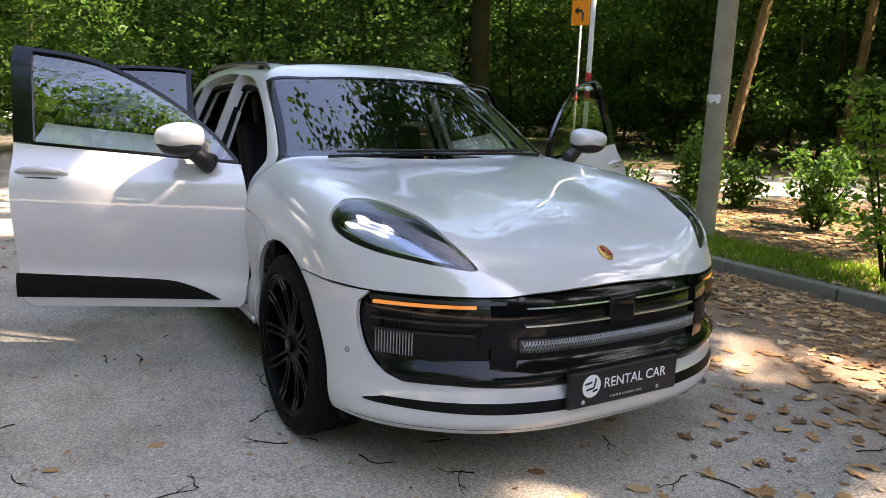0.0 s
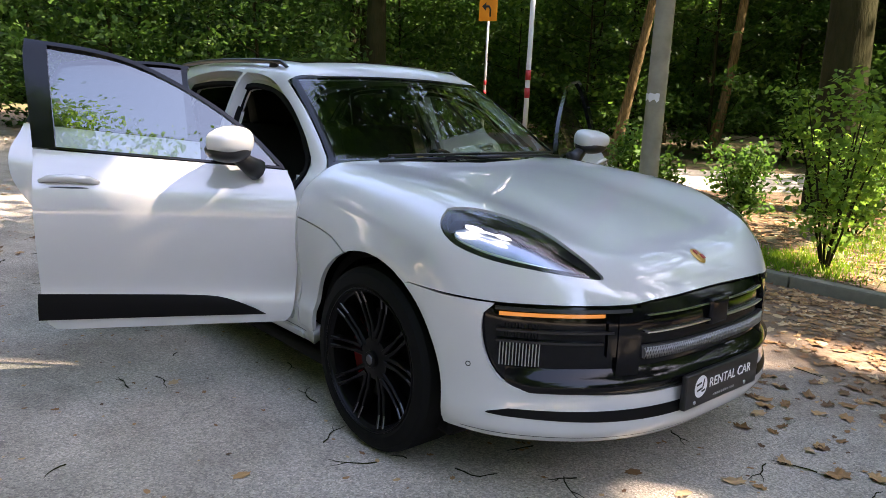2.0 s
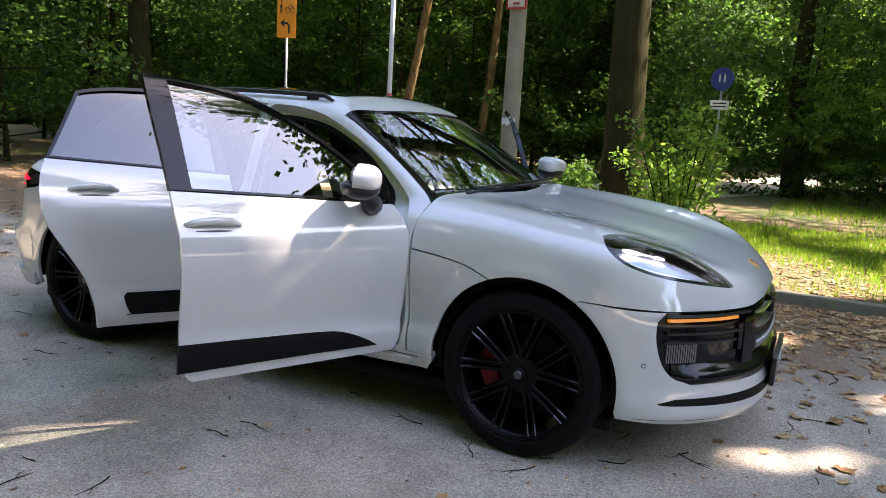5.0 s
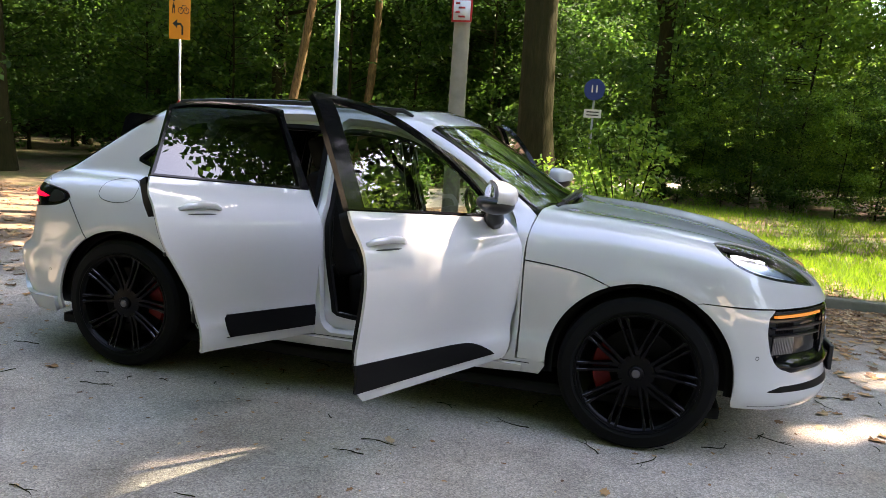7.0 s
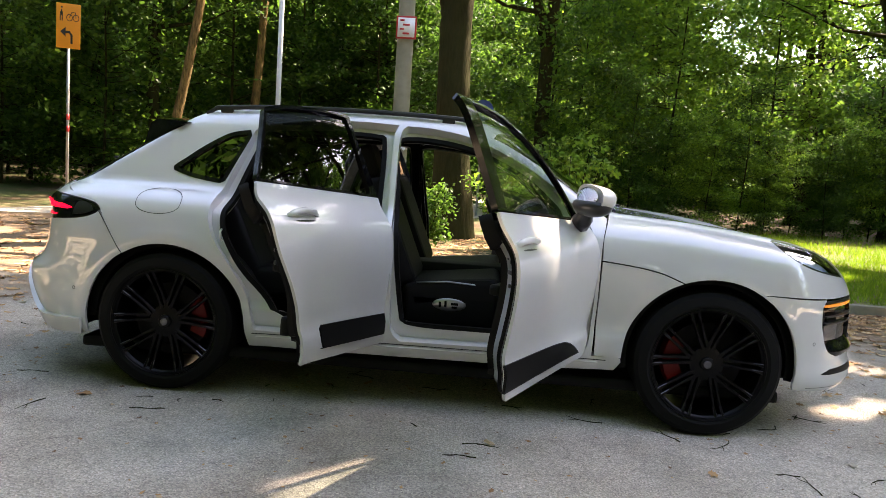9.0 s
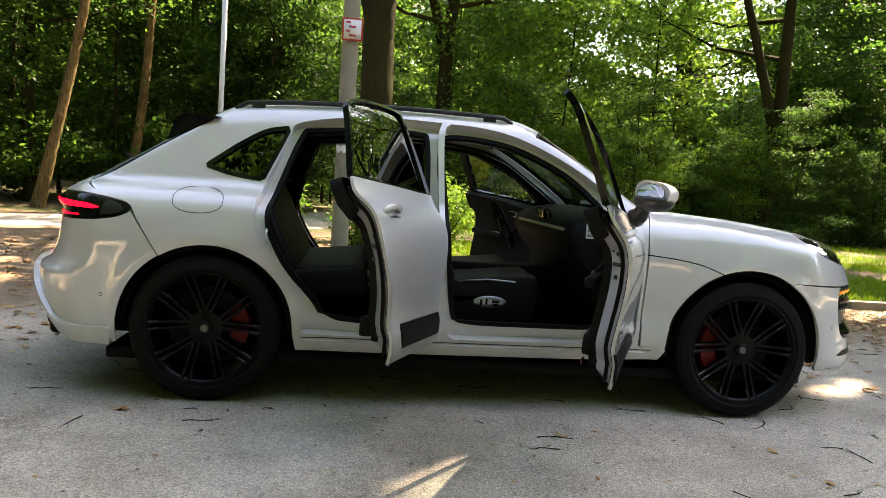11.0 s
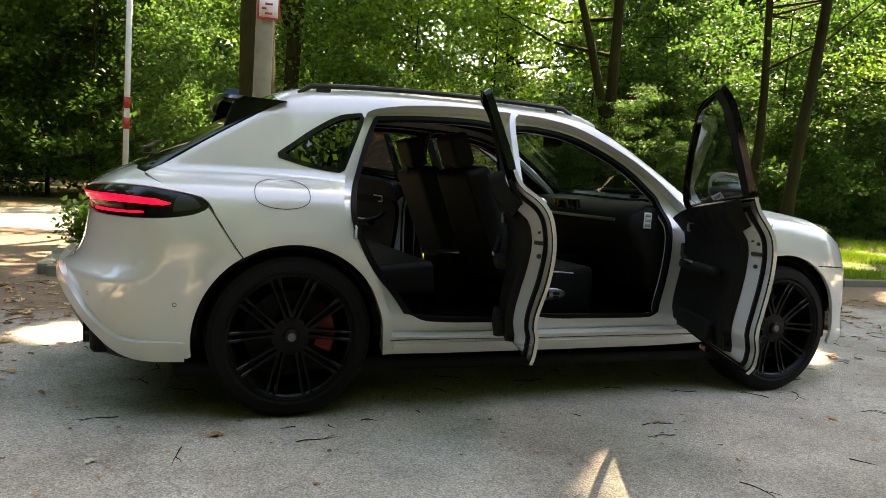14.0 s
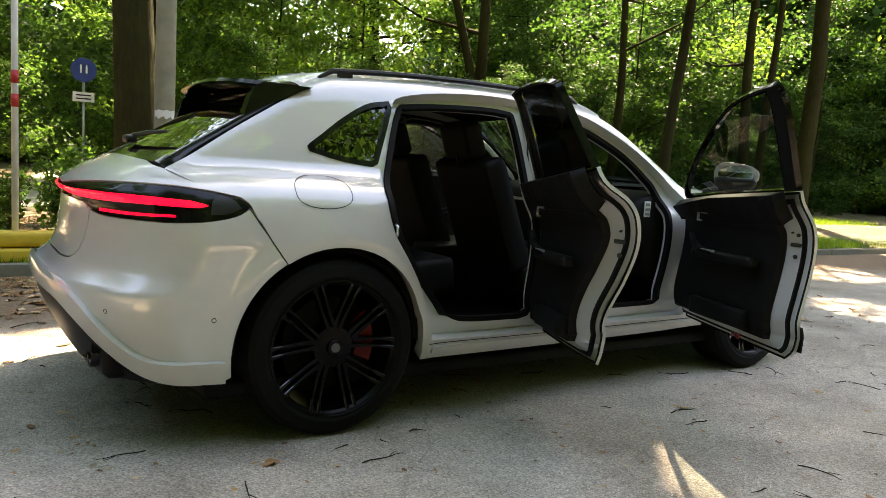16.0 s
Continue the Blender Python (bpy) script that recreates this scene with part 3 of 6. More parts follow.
# front bumper, mask, grille
bump_side = as_front([(1.835, .262)] + fa(-10, 58, 9) + [(1.66, .733)])
mask_edge = [(0, .405), (.5, .41), (.85, .425), (.98, .44), (1.05, .50), (1.088, .60), (1.088, .685), (1.055, .716)]
bumper_shape = outline([(0, .248), (.5, .248), (.95, .252), bump_side[0]], bump_side, [bump_side[-1], (1.22, .724), (1.055, .720)], mask_edge[::-1], [(0, .405), (0, .248)], step=.025)
bumper = part_mesh("front_bumper", panel_mesh("front_bumper", by_front, bumper_shape, step=.03, both=True), PAINT, car, smooth=False)
mask_shape = outline([(0, .40), (.5, .405), (.85, .42), (.985, .435), (1.055, .50), (1.094, .60), (1.094, .69), (1.06, .722)], MASK_TOP, [(0, .741), (0, .40)])
mask = part_mesh("grille_mask", panel_mesh("grille_mask", by_front, mask_shape, step=.03, lift=-.028, rim=.05, both=True), GLOSS_BLACK, car, "glossy black front grille and air intakes", smooth=False)
for z0, z1, f0, f1, lift, mat, nm in ((.684, .690, .0, .46, .016, CHROME, "grille_bar"), (.621, .627, .0, .47, .016, CHROME, "grille_bar"), (.70, .728, .47, .50, .01, GLOSS_BLACK, "grille_edge"),
                                      (.545, .665, .50, .64, .012, GLOSS_BLACK, "intake_frame")):
    me = panel_mesh(nm, by_front, outline([(f0, z0), (f1, z0)], [(f1, z0), (f1, z1)], [(f1, z1), (f0, z1)], [(f0, z1), (f0, z0)]), step=.03, lift=lift - .028, rim=.02, both=f0 == 0)
    part_mesh(nm, me, mat if nm != "grille_bar" else CHROME, mask, smooth=False)
    if f0:
        part_mesh(nm, panel_mesh(nm, by_front, outline([(f0, z0), (f1, z0)], [(f1, z0), (f1, z1)], [(f1, z1), (f0, z1)], [(f0, z1), (f0, z0)]), step=.03, lift=lift - .028, rim=.02, mirror=True), mat, mask, smooth=False)

# rear: bumper, tailgate, lamps, window
arch_rear = as_rear([ra(122, 123, 2)[0]] + ra(130, 190, 8) + [(-1.838, .262)])
lamp_low = [(0, .897), (.44, .894), (.52, .872), (.62, .857), (.80, .853), (1.05, .858), (1.2, .876), (1.27, .903), (1.285, .92)]
lamp_top = [(1.285, .92), (1.25, .948), (1.12, .976), (.95, .988), (.6, .980), (0, .950)]
gate_side = [(0, .655), (.28, .657), (.42, .672), (.50, .72), (.535, .80), (.545, .866)]


def narrowed(shape, d):
    """The outline drawn in for a panel gap, but not at the car's middle."""
    out = inset(shape, d)
    mid = np.abs(np.asarray(shape)[:, 0]) < 1e-6
    out[mid, 0] = 0
    return out


rear_bumper_shape = outline([(0, .55), (.3, .545), (.5, .53), (.64, .475), (.78, .375), (.90, .305), (1.03, .268), arch_rear[-1]], arch_rear[::-1], [arch_rear[0], (1.37, .80), (1.285, .918)], lamp_low[::-1][:-2] + [(.545, .866)], gate_side[::-1], [(0, .655), (0, .55)], step=.022)
part_mesh("rear_bumper", panel_mesh("rear_bumper", by_rear, narrowed(rear_bumper_shape, .003), step=.03, both=True), PAINT, car, smooth=False)
for flip in (1, -1):
    line = by_rear(np.array(curve_through([(1.283, .916), (1.33, .86), (1.37, .80), tuple(arch_rear[0])], .02)))
    line = line + slope(line) * .0012
    part("panel_gap", tube_bm([(p[0], p[1] * flip, p[2]) for p in line], .0024, 6), SATIN_BLACK, car)
ridge = outline([(0, .55), (.3, .545), (.5, .53), (.64, .475), (.78, .375), (.90, .305), (1.03, .268), (1.21, .264)], [(1.21, .264), (1.215, .345)], [(1.215, .345), (1.05, .348), (.95, .362), (.835, .425), (.70, .525), (.53, .592), (.3, .608), (0, .612)], [(0, .612), (0, .55)], step=.022)
part_mesh("bumper_ridge", panel_mesh("bumper_ridge", by_rear, narrowed(ridge, .001), step=.03, lift=.024, rim=.03, both=True), PAINT, car, "raised white lower bumper edge", smooth=False)
gate_low = outline(gate_side, [(.545, .866), (.52, .872), (.44, .894), (0, .897)], [(0, .897), (0, .655)])
tailgate = part_mesh("tailgate", panel_mesh("tailgate", by_rear, narrowed(gate_low, .003), step=.03, both=True), PAINT, car, smooth=False)
ge = as_rear([(-1.802, .957), (-1.95, 1.0), (-2.03, 1.043)])
gate_up = outline([(0, .953), (.6, .983), (.95, .991), (1.12, .979), ge[0]], ge, [ge[-1], (.72, 1.075), (.4, 1.105), (0, 1.118)], [(0, 1.118), (0, .951)])
part_mesh("tailgate_top", panel_mesh("tailgate_top", by_rear, gate_up, step=.03, both=True), PAINT, tailgate, smooth=False)
bar = part_mesh("tail_lamp", panel_mesh("tail_lamp", by_rear, outline(lamp_low, lamp_top, [(0, .950), (0, .897)]), step=.025, lift=-.006, rim=.04, both=True), GLOSS_BLACK, car, "black full-width tail lamp with glowing red strips", smooth=False)
for shape in ([[(.06, .915), (.55, .911), (.9, .914), (1.11, .914)], [(1.11, .914), (1.14, .922), (1.08, .938)], [(1.08, .938), (.9, .944), (.55, .943), (.06, .932)], [(.06, .932), (.06, .915)]],
              [[(.64, .868), (.85, .869), (1.03, .876)], [(1.03, .876), (1.03, .884)], [(1.03, .884), (.85, .879), (.64, .879)], [(.64, .879), (.64, .868)]]):
    for flip in (False, True):
        part_mesh("light_strip", panel_mesh("light_strip", by_rear, outline(*shape), step=.025, lift=.001, rim=.008, mirror=flip), RED_LIGHT, bar, smooth=False)
for flip in (False, True):
    part_mesh("side_marker", panel_mesh("side_marker", by_rear, outline([(1.15, .890), (1.20, .893), (1.255, .915), (1.23, .943), (1.16, .955), (1.15, .890)]), step=.02, lift=.001, rim=.005, mirror=flip), SATIN_BLACK, bar, smooth=False)

edge3 = side_points(GLASS_EDGE)
top_l = [(p[0], p[1]) for p in edge3]
rear_glass = outline(top_l[::-1] and [(x, -abs(y) + .012) for x, y in top_l], [(top_l[-1][0], -abs(top_l[-1][1]) + .012), (-1.47, 0), (top_l[-1][0], abs(top_l[-1][1]) - .012)], [(x, abs(y) - .012) for x, y in top_l[::-1]],
                     [(top_l[0][0], abs(top_l[0][1]) - .012), (-2.075, .4), (-2.09, 0), (-2.075, -.4), (top_l[0][0], -abs(top_l[0][1]) + .012)], step=.03)
panel("rear_window", TINT, tailgate, by_top, rear_glass, step=.04, lift=-.003, rim=0)
panel("rear_window_band", GLOSS_BLACK, tailgate, by_top, inset(rear_glass, -.004), holes=(inset(rear_glass, .045),), step=.04, lift=.0015, rim=.02)

# roof, windscreen
edge3 = side_points(curve_through(ROOF_EDGE, .03))
roof_r = [(p[0], p[1]) for p in edge3 if p[0] < .27]
pillar_r = [(p[0], p[1]) for p in edge3 if p[0] > .24]
fr, rr = roof_r[-1], roof_r[0]
header = [(fr[0], fr[1]), (.325, -.45), (.355, 0), (.325, .45), (fr[0], -fr[1])]
roof_shape = outline(roof_r, header, [(x, -y) for x, y in roof_r[::-1]], [(rr[0], -rr[1]), (-1.475, .3), (-1.48, 0), (-1.475, -.3), (rr[0], rr[1])], step=.03)
sky_shape = outline([(.13, -.50), (.16, 0), (.13, .50)], [(.13, .50), (-.4, .515), (-1.12, .47)], [(-1.12, .47), (-1.13, 0), (-1.12, -.47)], [(-1.12, -.47), (-.4, -.515), (.13, -.50)], step=.03)
roof = panel("roof", PAINT, car, by_top, roof_shape, holes=(sky_shape,), step=.035, rim=.03)
panel("roof_window", GLOSS_BLACK, roof, by_top, inset(sky_shape, .002), step=.05, lift=.004, rim=.02)
screen_shape = outline([(x, y + .012) for x, y in pillar_r], [(pillar_r[-1][0], pillar_r[-1][1] + .012), (1.0, -.4), (1.045, 0), (1.0, .4), (pillar_r[-1][0], -pillar_r[-1][1] - .012)],
                       [(x, -y - .012) for x, y in pillar_r[::-1]], [(pillar_r[0][0], -pillar_r[0][1] - .012), (.31, .45), (.34, 0), (.31, -.45), (pillar_r[0][0], pillar_r[0][1] + .012)], step=.03)
panel("windscreen", SCREEN, car, by_top, screen_shape, step=.05, lift=-.004, rim=0)
panel("windscreen_band", GLOSS_BLACK, car, by_top, inset(screen_shape, -.004), holes=(inset(screen_shape, .03),), step=.05, lift=-.0015, rim=.012)
for s in (-1, 1):
    rail_line = curve_through([(.13, .590), (.0, .597), (-.3, .603), (-.7, .598), (-1.1, .578), (-1.36, .556)], .06)
    base = by_top(np.array([(x, s * w) for x, w in rail_line]))
    lifts = [0.0] + [.024] * (len(base) - 2) + [.0]
    rail = tube_bm([(p[0], p[1], p[2] + h) for p, h in zip(base, lifts)], [.008] + [.013] * (len(base) - 2) + [.008], 8)
    box_bm((.07, .022, .03), (base[2][0], base[2][1], base[2][2] + .008), .006, bm=rail)
    box_bm((.07, .022, .03), (base[-3][0], base[-3][1], base[-3][2] + .008), .006, bm=rail)
    part("roof_rail", rail, SATIN_BLACK, roof, angle=40)
    wiper = tube_bm([(.93, s * .62 + .05, 1.085), (.97, s * .1 + .3, 1.098), (.985, s * .1 - .12, 1.10)], .009, 6)
    box_bm((.02, .55, .012), (.955, s * .28 + .02, 1.112), .004, bm=wiper)
    part("wiper", wiper, SATIN_BLACK, car)

# roof spoiler
def strip(rows):
    bm = bmesh.new()
    vs = [[bm.verts.new(p) for p in r] for r in rows]
    for a, b in zip(vs, vs[1:]):
        for i in range(len(a) - 1):
            bm.faces.new((a[i], a[i + 1], b[i + 1], b[i]))
    return bm


rows = []
for w in np.linspace(-.60, .60, 25):
    e = abs(w) / .60
    x1 = -1.715 + .10 * e ** 4
    zt = 1.440 - .030 * e ** 2
    rows.append([(-1.43 - .0 * e, w, zt + .004 - .006 * e), (-1.55, w, zt + .008), (x1, w, zt + .012), (x1 - .012, w, zt - .004), (x1 + .02, w, zt - .022), (-1.60, w, zt - .035), (-1.52, w, zt - .045)])
spoiler = part("roof_spoiler", strip(rows), GLOSS_BLACK, tailgate, angle=30)
for s in (-1, 1):
    b = bmesh.new()
    fin = [(-1.42, 1.412), (-1.62, 1.420), (-1.66, 1.395), (-1.70, 1.272), (-1.60, 1.328), (-1.49, 1.385)]
    outer = [b.verts.new((x, s * (.655 - .22 * (-1.40 - x) + .06 * (1.43 - z)), z)) for x, z in fin]
    inner = [b.verts.new((x, s * (.600 - .22 * (-1.40 - x)), z)) for x, z in fin]
    b.faces.new(outer if s < 0 else outer[::-1])
    b.faces.new(inner[::-1] if s < 0 else inner)
    for i in range(6):
        j = (i + 1) % 6
        b.faces.new((outer[i], inner[i], inner[j], outer[j]))
    bmesh.ops.recalc_face_normals(b, faces=b.faces[:])
    part("spoiler_fin", b, GLOSS_BLACK, spoiler, angle=30)

for flip in (False, True):
    panel("sill_groove", SATIN_BLACK, car, by_side, outline([(.90, .334), (0, .325), (-.94, .325)], [(-.94, .325), (-.94, .330)], [(-.94, .330), (0, .330), (.90, .339)], [(.90, .339), (.90, .334)]), step=.05, lift=.0012, rim=0, mirror=flip)
    panel("sill_ridge", PAINT, car, by_side, outline([(.86, .296), (0, .288), (-.92, .286)], [(-.92, .286), (-.92, .316)], [(-.92, .316), (0, .318), (.86, .326)], [(.86, .326), (.86, .296)]), step=.04, lift=.012, rim=.012, mirror=flip)
part("rear_wiper", box_bm((.05, .10, .035), (-2.03, -.02, 1.155), .014), SATIN_BLACK, tailgate)
part("rear_wiper_blade", tube_bm([(-2.02, -.02, 1.17), (-1.995, -.25, 1.185), (-1.96, -.42, 1.19)], [.012, .010, .006], 6), SATIN_BLACK, tailgate)
for s in (-1, 1):
    for x in (-.262, -1.128):
        q = by_side(np.array([(x, .83)]))[0]
        part("door_striker", tube_bm([(x, s * (abs(q[1]) - .055), .80), (x, s * (abs(q[1]) - .030), .81), (x, s * (abs(q[1]) - .030), .85), (x, s * (abs(q[1]) - .055), .86)], .006, 6), CHROME, car)
# lower black parts
diff = outline([(0, .215), (.3, .215), (.6, .22), (1.05, .258)], [(1.05, .262), (.90, .312), (.78, .384), (.64, .484), (.5, .538), (.3, .554), (0, .558)], [(0, .556), (0, .215)])
diffuser = part_mesh("rear_diffuser", panel_mesh("rear_diffuser", by_rear, diff, step=.04, lift=.002, rim=.03, both=True), STRIP_BLACK, car, smooth=False)
for s in (-1, 1):
    house = box_bm((.28, .42, .18), (-2.10, s * .49, .330), .045, segments=3)
    for v in house.verts:
        v.co.x += .10 * max(0, abs(v.co.y) - .62)
        v.co.z += .05 * max(0, -2.2 - v.co.x)
    part("exhaust_housing", house, STRIP_BLACK, diffuser)
    pipe = lathe_bm([(.042, -.11), (.051, .0), (.056, 0.005), (.059, 0.0), (.057, -.12)], 28, "y")
    for dy in (-.068, .068):
        b = pipe.copy()
        bmesh.ops.transform(b, matrix=pose(-2.262, s * .50 + dy, .322, 0, 0, 90), verts=b.verts)
        part("exhaust_pipe", b, GLOSS_BLACK, diffuser, "black exhaust pipe")
    pipe.free()
slit = outline([(.0, .322), (.6, .325), (1.0, .335)], [(1.0, .335), (1.06, .342), (.98, .362)], [(.98, .362), (.6, .362), (0, .36)], [(0, .36), (0, .322)])
part_mesh("lower_intake", panel_mesh("lower_intake", by_front, slit, step=.04, lift=.0015, rim=.01, both=True), STRIP_BLACK, bumper, smooth=False)
under = box_bm((3.7, 1.70, .06), (-.05, 0, .195), .02)
part("underbody", under, PLASTIC, car)
for nm, x0, x1, w, z0, z1 in (("engine_bay", .88, 2.05, .66, .25, .70), ("boot_floor", -2.1, -1.15, .62, .25, .72)):
    part(nm, box_bm((x1 - x0, 2 * w, z1 - z0), ((x0 + x1) / 2, 0, (z0 + z1) / 2), .02), PLASTIC, car, smooth=False)


# wheels
def wheel(hub, s, r, width):
    """Tyre and spoked black rim, outer face towards s."""
    w = width
    t = lathe_bm([(r * .775, .010), (r * .785, .004), (r * .82, -.002), (r * .93, .006), (r * .985, .026), (r, .05), (r, w / 2), (r, w - .05), (r * .985, w - .026), (r * .93, w - .006), (r * .775, w - .012)], 72)
    tyre = part("wheel", t, RUBBER, car, "wide low-profile tyre on a black many-spoked rim", angle=30)
    rim = lathe_bm([(r * .782, .010), (r * .778, .003), (r * .765, .001), (r * .757, .006), (r * .748, .006), (r * .735, .016), (r * .715, .022), (r * .70, .07), (r * .67, w - .02)], 72)
    part("rim", rim, RIM, tyre, angle=30)
    for k in range(5):
        b = bmesh.new()
        mid = 2 * math.pi * k / 5 - math.pi / 2
        for sg in (-1, 1):
            # two thin blades a side: they leave the hub as a fork and spread towards the rim
            for a0, a1, r0 in ((.34, .245, .070), (.62, .375, .088)):
                p0 = Vector((r0 * math.cos(mid + sg * a0), r0 * math.sin(mid + sg * a0)))
                p1 = Vector((r * .738 * math.cos(mid + sg * a1), r * .738 * math.sin(mid + sg * a1)))
                d = (p1 - p0).normalized()
                q = Vector((-d.y, d.x))
                ring = []
                for u, yy, hw in ((0, .036, .011), (.35, .038, .0075), (.75, .028, .006), (1, .012, .009)):
                    c = p0.lerp(p1, u)
                    ring.append([b.verts.new((c.x + q.x * o, y, c.y + q.y * o)) for o, y in ((-hw, yy + .034), (-hw, yy + .004), (-hw + .003, yy), (hw - .003, yy), (hw, yy + .004), (hw, yy + .034))])
                for j, (ra_, rb_) in enumerate(zip(ring, ring[1:])):
                    for i in range(5):
                        f = b.faces.new((ra_[i], ra_[i + 1], rb_[i + 1], rb_[i]))
                        if j == 2 and i in (1, 3):
                            f.material_index = 1
                b.faces.new(ring[-1])
        bmesh.ops.recalc_face_normals(b, faces=b.faces[:])
        spoke = part("spoke", b, RIM, tyre, "black spoke pair with bright machined edges", angle=30)
        spoke.data.materials.append(SPOKE_EDGE)
    hubm = lathe_bm([(.0, .018), (.030, .018), (.034, .022), (.036, .034), (.085, .040), (.088, .09)], 32)
    part("hub", hubm, RIM, tyre, angle=30)
    cap = lathe_bm([(.0, .014), (.018, .015), (.021, .019)], 20)
    part("centre_cap", cap, SPOKE_EDGE, tyre, angle=30)
    disc = lathe_bm([(.08, .115), (.195, .115), (.195, .145), (.08, .145)], 40)
    part("brake_disc", disc, STEEL, tyre, angle=30)
    cal = lathe_bm([(.125, .085), (.205, .085), (.213, .10), (.213, .16), (.125, .16)], 60)
    front = hub[0] > 0
    lo, hi = (140, 222) if front else (-30, 46)
    dead = []
    for v in cal.verts:
        a = math.degrees(math.atan2(v.co.z, v.co.x)) % 360
        if not ((lo <= a <= hi) or (lo <= a - 360 <= hi)):
            dead.append(v)
    bmesh.ops.delete(cal, geom=dead, context="VERTS")
    part("brake_caliper", cal, CALIPER, tyre, "red brake caliper", angle=30)
    tyre.matrix_world = Matrix.Translation(hub) @ (Matrix.Diagonal((1, 1 if s < 0 else -1, 1, 1)))
    return tyre


for s in (-1, 1):
    wheel((1.4035, s * .955, .361), s, .371, .265)
    wheel((-1.4035, s * .962, .355), s, .366, .295)


# doors
def shift_meshes(ob, by, done):
    for o in (ob, *ob.children):
        if o.data.name not in done:
            o.data.transform(Matrix.Translation(by))
            done.add(o.data.name)


def flipped(me):
    me.flip_normals()
    return me


def door(front, flip):
    shape = LEAF_FRONT if front else LEAF_REAR
    low, high = clip(inset(shape, .003)), clip(inset(shape, .003), False)
    kw = dict(mirror=flip)
    skin = panel("door", PAINT, car, by_side, low, step=.03, rim=.014, label="opened white door with a black lower strip and dark inner trim", **kw)
    gl = clip(inset(shape, .018), False)
    if front:
        gl = np.array([(max(x, -.165 - .13 * max(0, z - 1.08)), z) for x, z in gl])
    else:
        gl = np.array([(min(x, -.335 - .13 * max(0, z - 1.08)), z) for x, z in gl])
    gl[:, 1] = np.maximum(gl[:, 1], [BELT(x) + .012 for x in gl[:, 0]])
    frame_ = panel("window_frame", GLOSS_BLACK, skin, by_side, high, holes=(gl,), step=.03, lift=-.002, rim=.028, **kw)
    panel("window", CLEAR if front else TINT, skin, by_side, inset(gl, -.004), step=.05, lift=-.014, rim=0, **kw)
    trim_hi = panel_mesh("frame_trim", by_side, inset(high, .004), holes=(inset(gl, -.006),), step=.03, lift=-.030, rim=-.004, **kw)
    part_mesh("frame_trim", flipped(trim_hi), PLASTIC, skin, smooth=False)
    shell = panel_mesh("inner_shell", by_side, shrunk(low, .072), step=.05, lift=-.083, rim=-.070, flare=.062, **kw)
    part_mesh("inner_shell", flipped(shell), PAINT, skin, smooth=False)
    low_pts = np.asarray(low)
    tr_shape = np.array([(max(x, low_pts[np.abs(low_pts[:, 1] - z) < .05][:, 0].min() + .090), z) for x, z in shrunk(low, .078)])
    tr = panel_mesh("door_trim", by_side, tr_shape, step=.04, lift=-.118, rim=-.04, **kw)
    part_mesh("door_trim", flipped(tr), LEATHER, skin, smooth=False)
    seal = panel_mesh("seal", by_side, shrunk(low, .024), holes=(shrunk(low, .038),), step=.04, lift=-.046, rim=-.016, **kw)
    part_mesh("seal", flipped(seal), RUBBER, skin, smooth=False)
    lip_seal = panel_mesh("edge_seal", by_side, inset(low, .0005), holes=(inset(low, .010),), step=.04, lift=-.017, rim=-.004, **kw)
    part_mesh("edge_seal", flipped(lip_seal), RUBBER, skin, smooth=False)
    sg = 1 if flip else -1
    if front:
        strip_shape = outline([(-.233, .378), (.2, .385), (.68, .392)], [(.68, .392), (.62, .425), (.52, .462), (.40, .478), (.1, .484), (-.233, .488)], [(-.233, .488), (-.233, .378)])
        hx, hz = -.105, .955
    else:
        strip_shape = outline([(-.80, .385), (-.5, .382), (-.262, .382)], [(-.262, .382), (-.262, .488)], [(-.262, .488), (-.5, .49), (-.80, .492)], [(-.80, .492), (-.815, .475), (-.80, .42), (-.78, .385)])
        hx, hz = -.955, .985
    panel("side_strip", STRIP_BLACK, skin, by_side, strip_shape, step=.04, lift=.008, rim=.012, label="black lower door strip", **kw)
    # handle
    hp = [by_side(np.array([(hx + d, hz + .006 * math.cos(d * 12))]))[0] for d in (-.110, -.075, 0, .075, .110)]
    n = slope(np.array(hp))
    pts = [Vector(p) + Vector(q) * o for p, q, o in zip(hp, n, (-.004, .016, .023, .016, -.004))]
    hb = tube_bm(pts, [.009, .0145, .016, .0145, .009], 10)
    if flip:
        bmesh.ops.scale(hb, vec=(1, -1, 1), verts=hb.verts)
        bmesh.ops.reverse_faces(hb, faces=hb.faces[:])
    part("handle", hb, PAINT, skin)
    # thin dark oval painted on below the handle as its shadow
    shadow_oval = [(hx + .075 * math.cos(a), hz - .021 + .0035 * math.sin(a)) for a in np.linspace(0, 2 * math.pi, 30)[:-1]]
    panel("handle_gasket", SATIN_BLACK, skin, by_side, shadow_oval, step=.03, lift=.0015, rim=0, **kw)
    # belt rail inside, under the glass
    x_lo, x_hi = min(x for x, z in low if z > .9) + .05, max(x for x, z in low if z > .9) - .03
    xs = np.linspace(x_lo, x_hi, 12)
    rail_shape = outline([(x, BELT(x) - .085) for x in xs], [(x_hi, BELT(x_hi) - .085), (x_hi, BELT(x_hi) + .010)], [(x, BELT(x) + .010) for x in xs[::-1]], [(x_lo, BELT(x_lo) + .010), (x_lo, BELT(x_lo) - .085)], step=.03)
    belt = panel_mesh("belt_rail", by_side, rail_shape, step=.04, lift=-.114, rim=-.06, **kw)
    part_mesh("belt_rail", flipped(belt), LEATHER, skin, smooth=False)
    # inner pull, armrest and speaker
    x0 = .33 if front else -.62
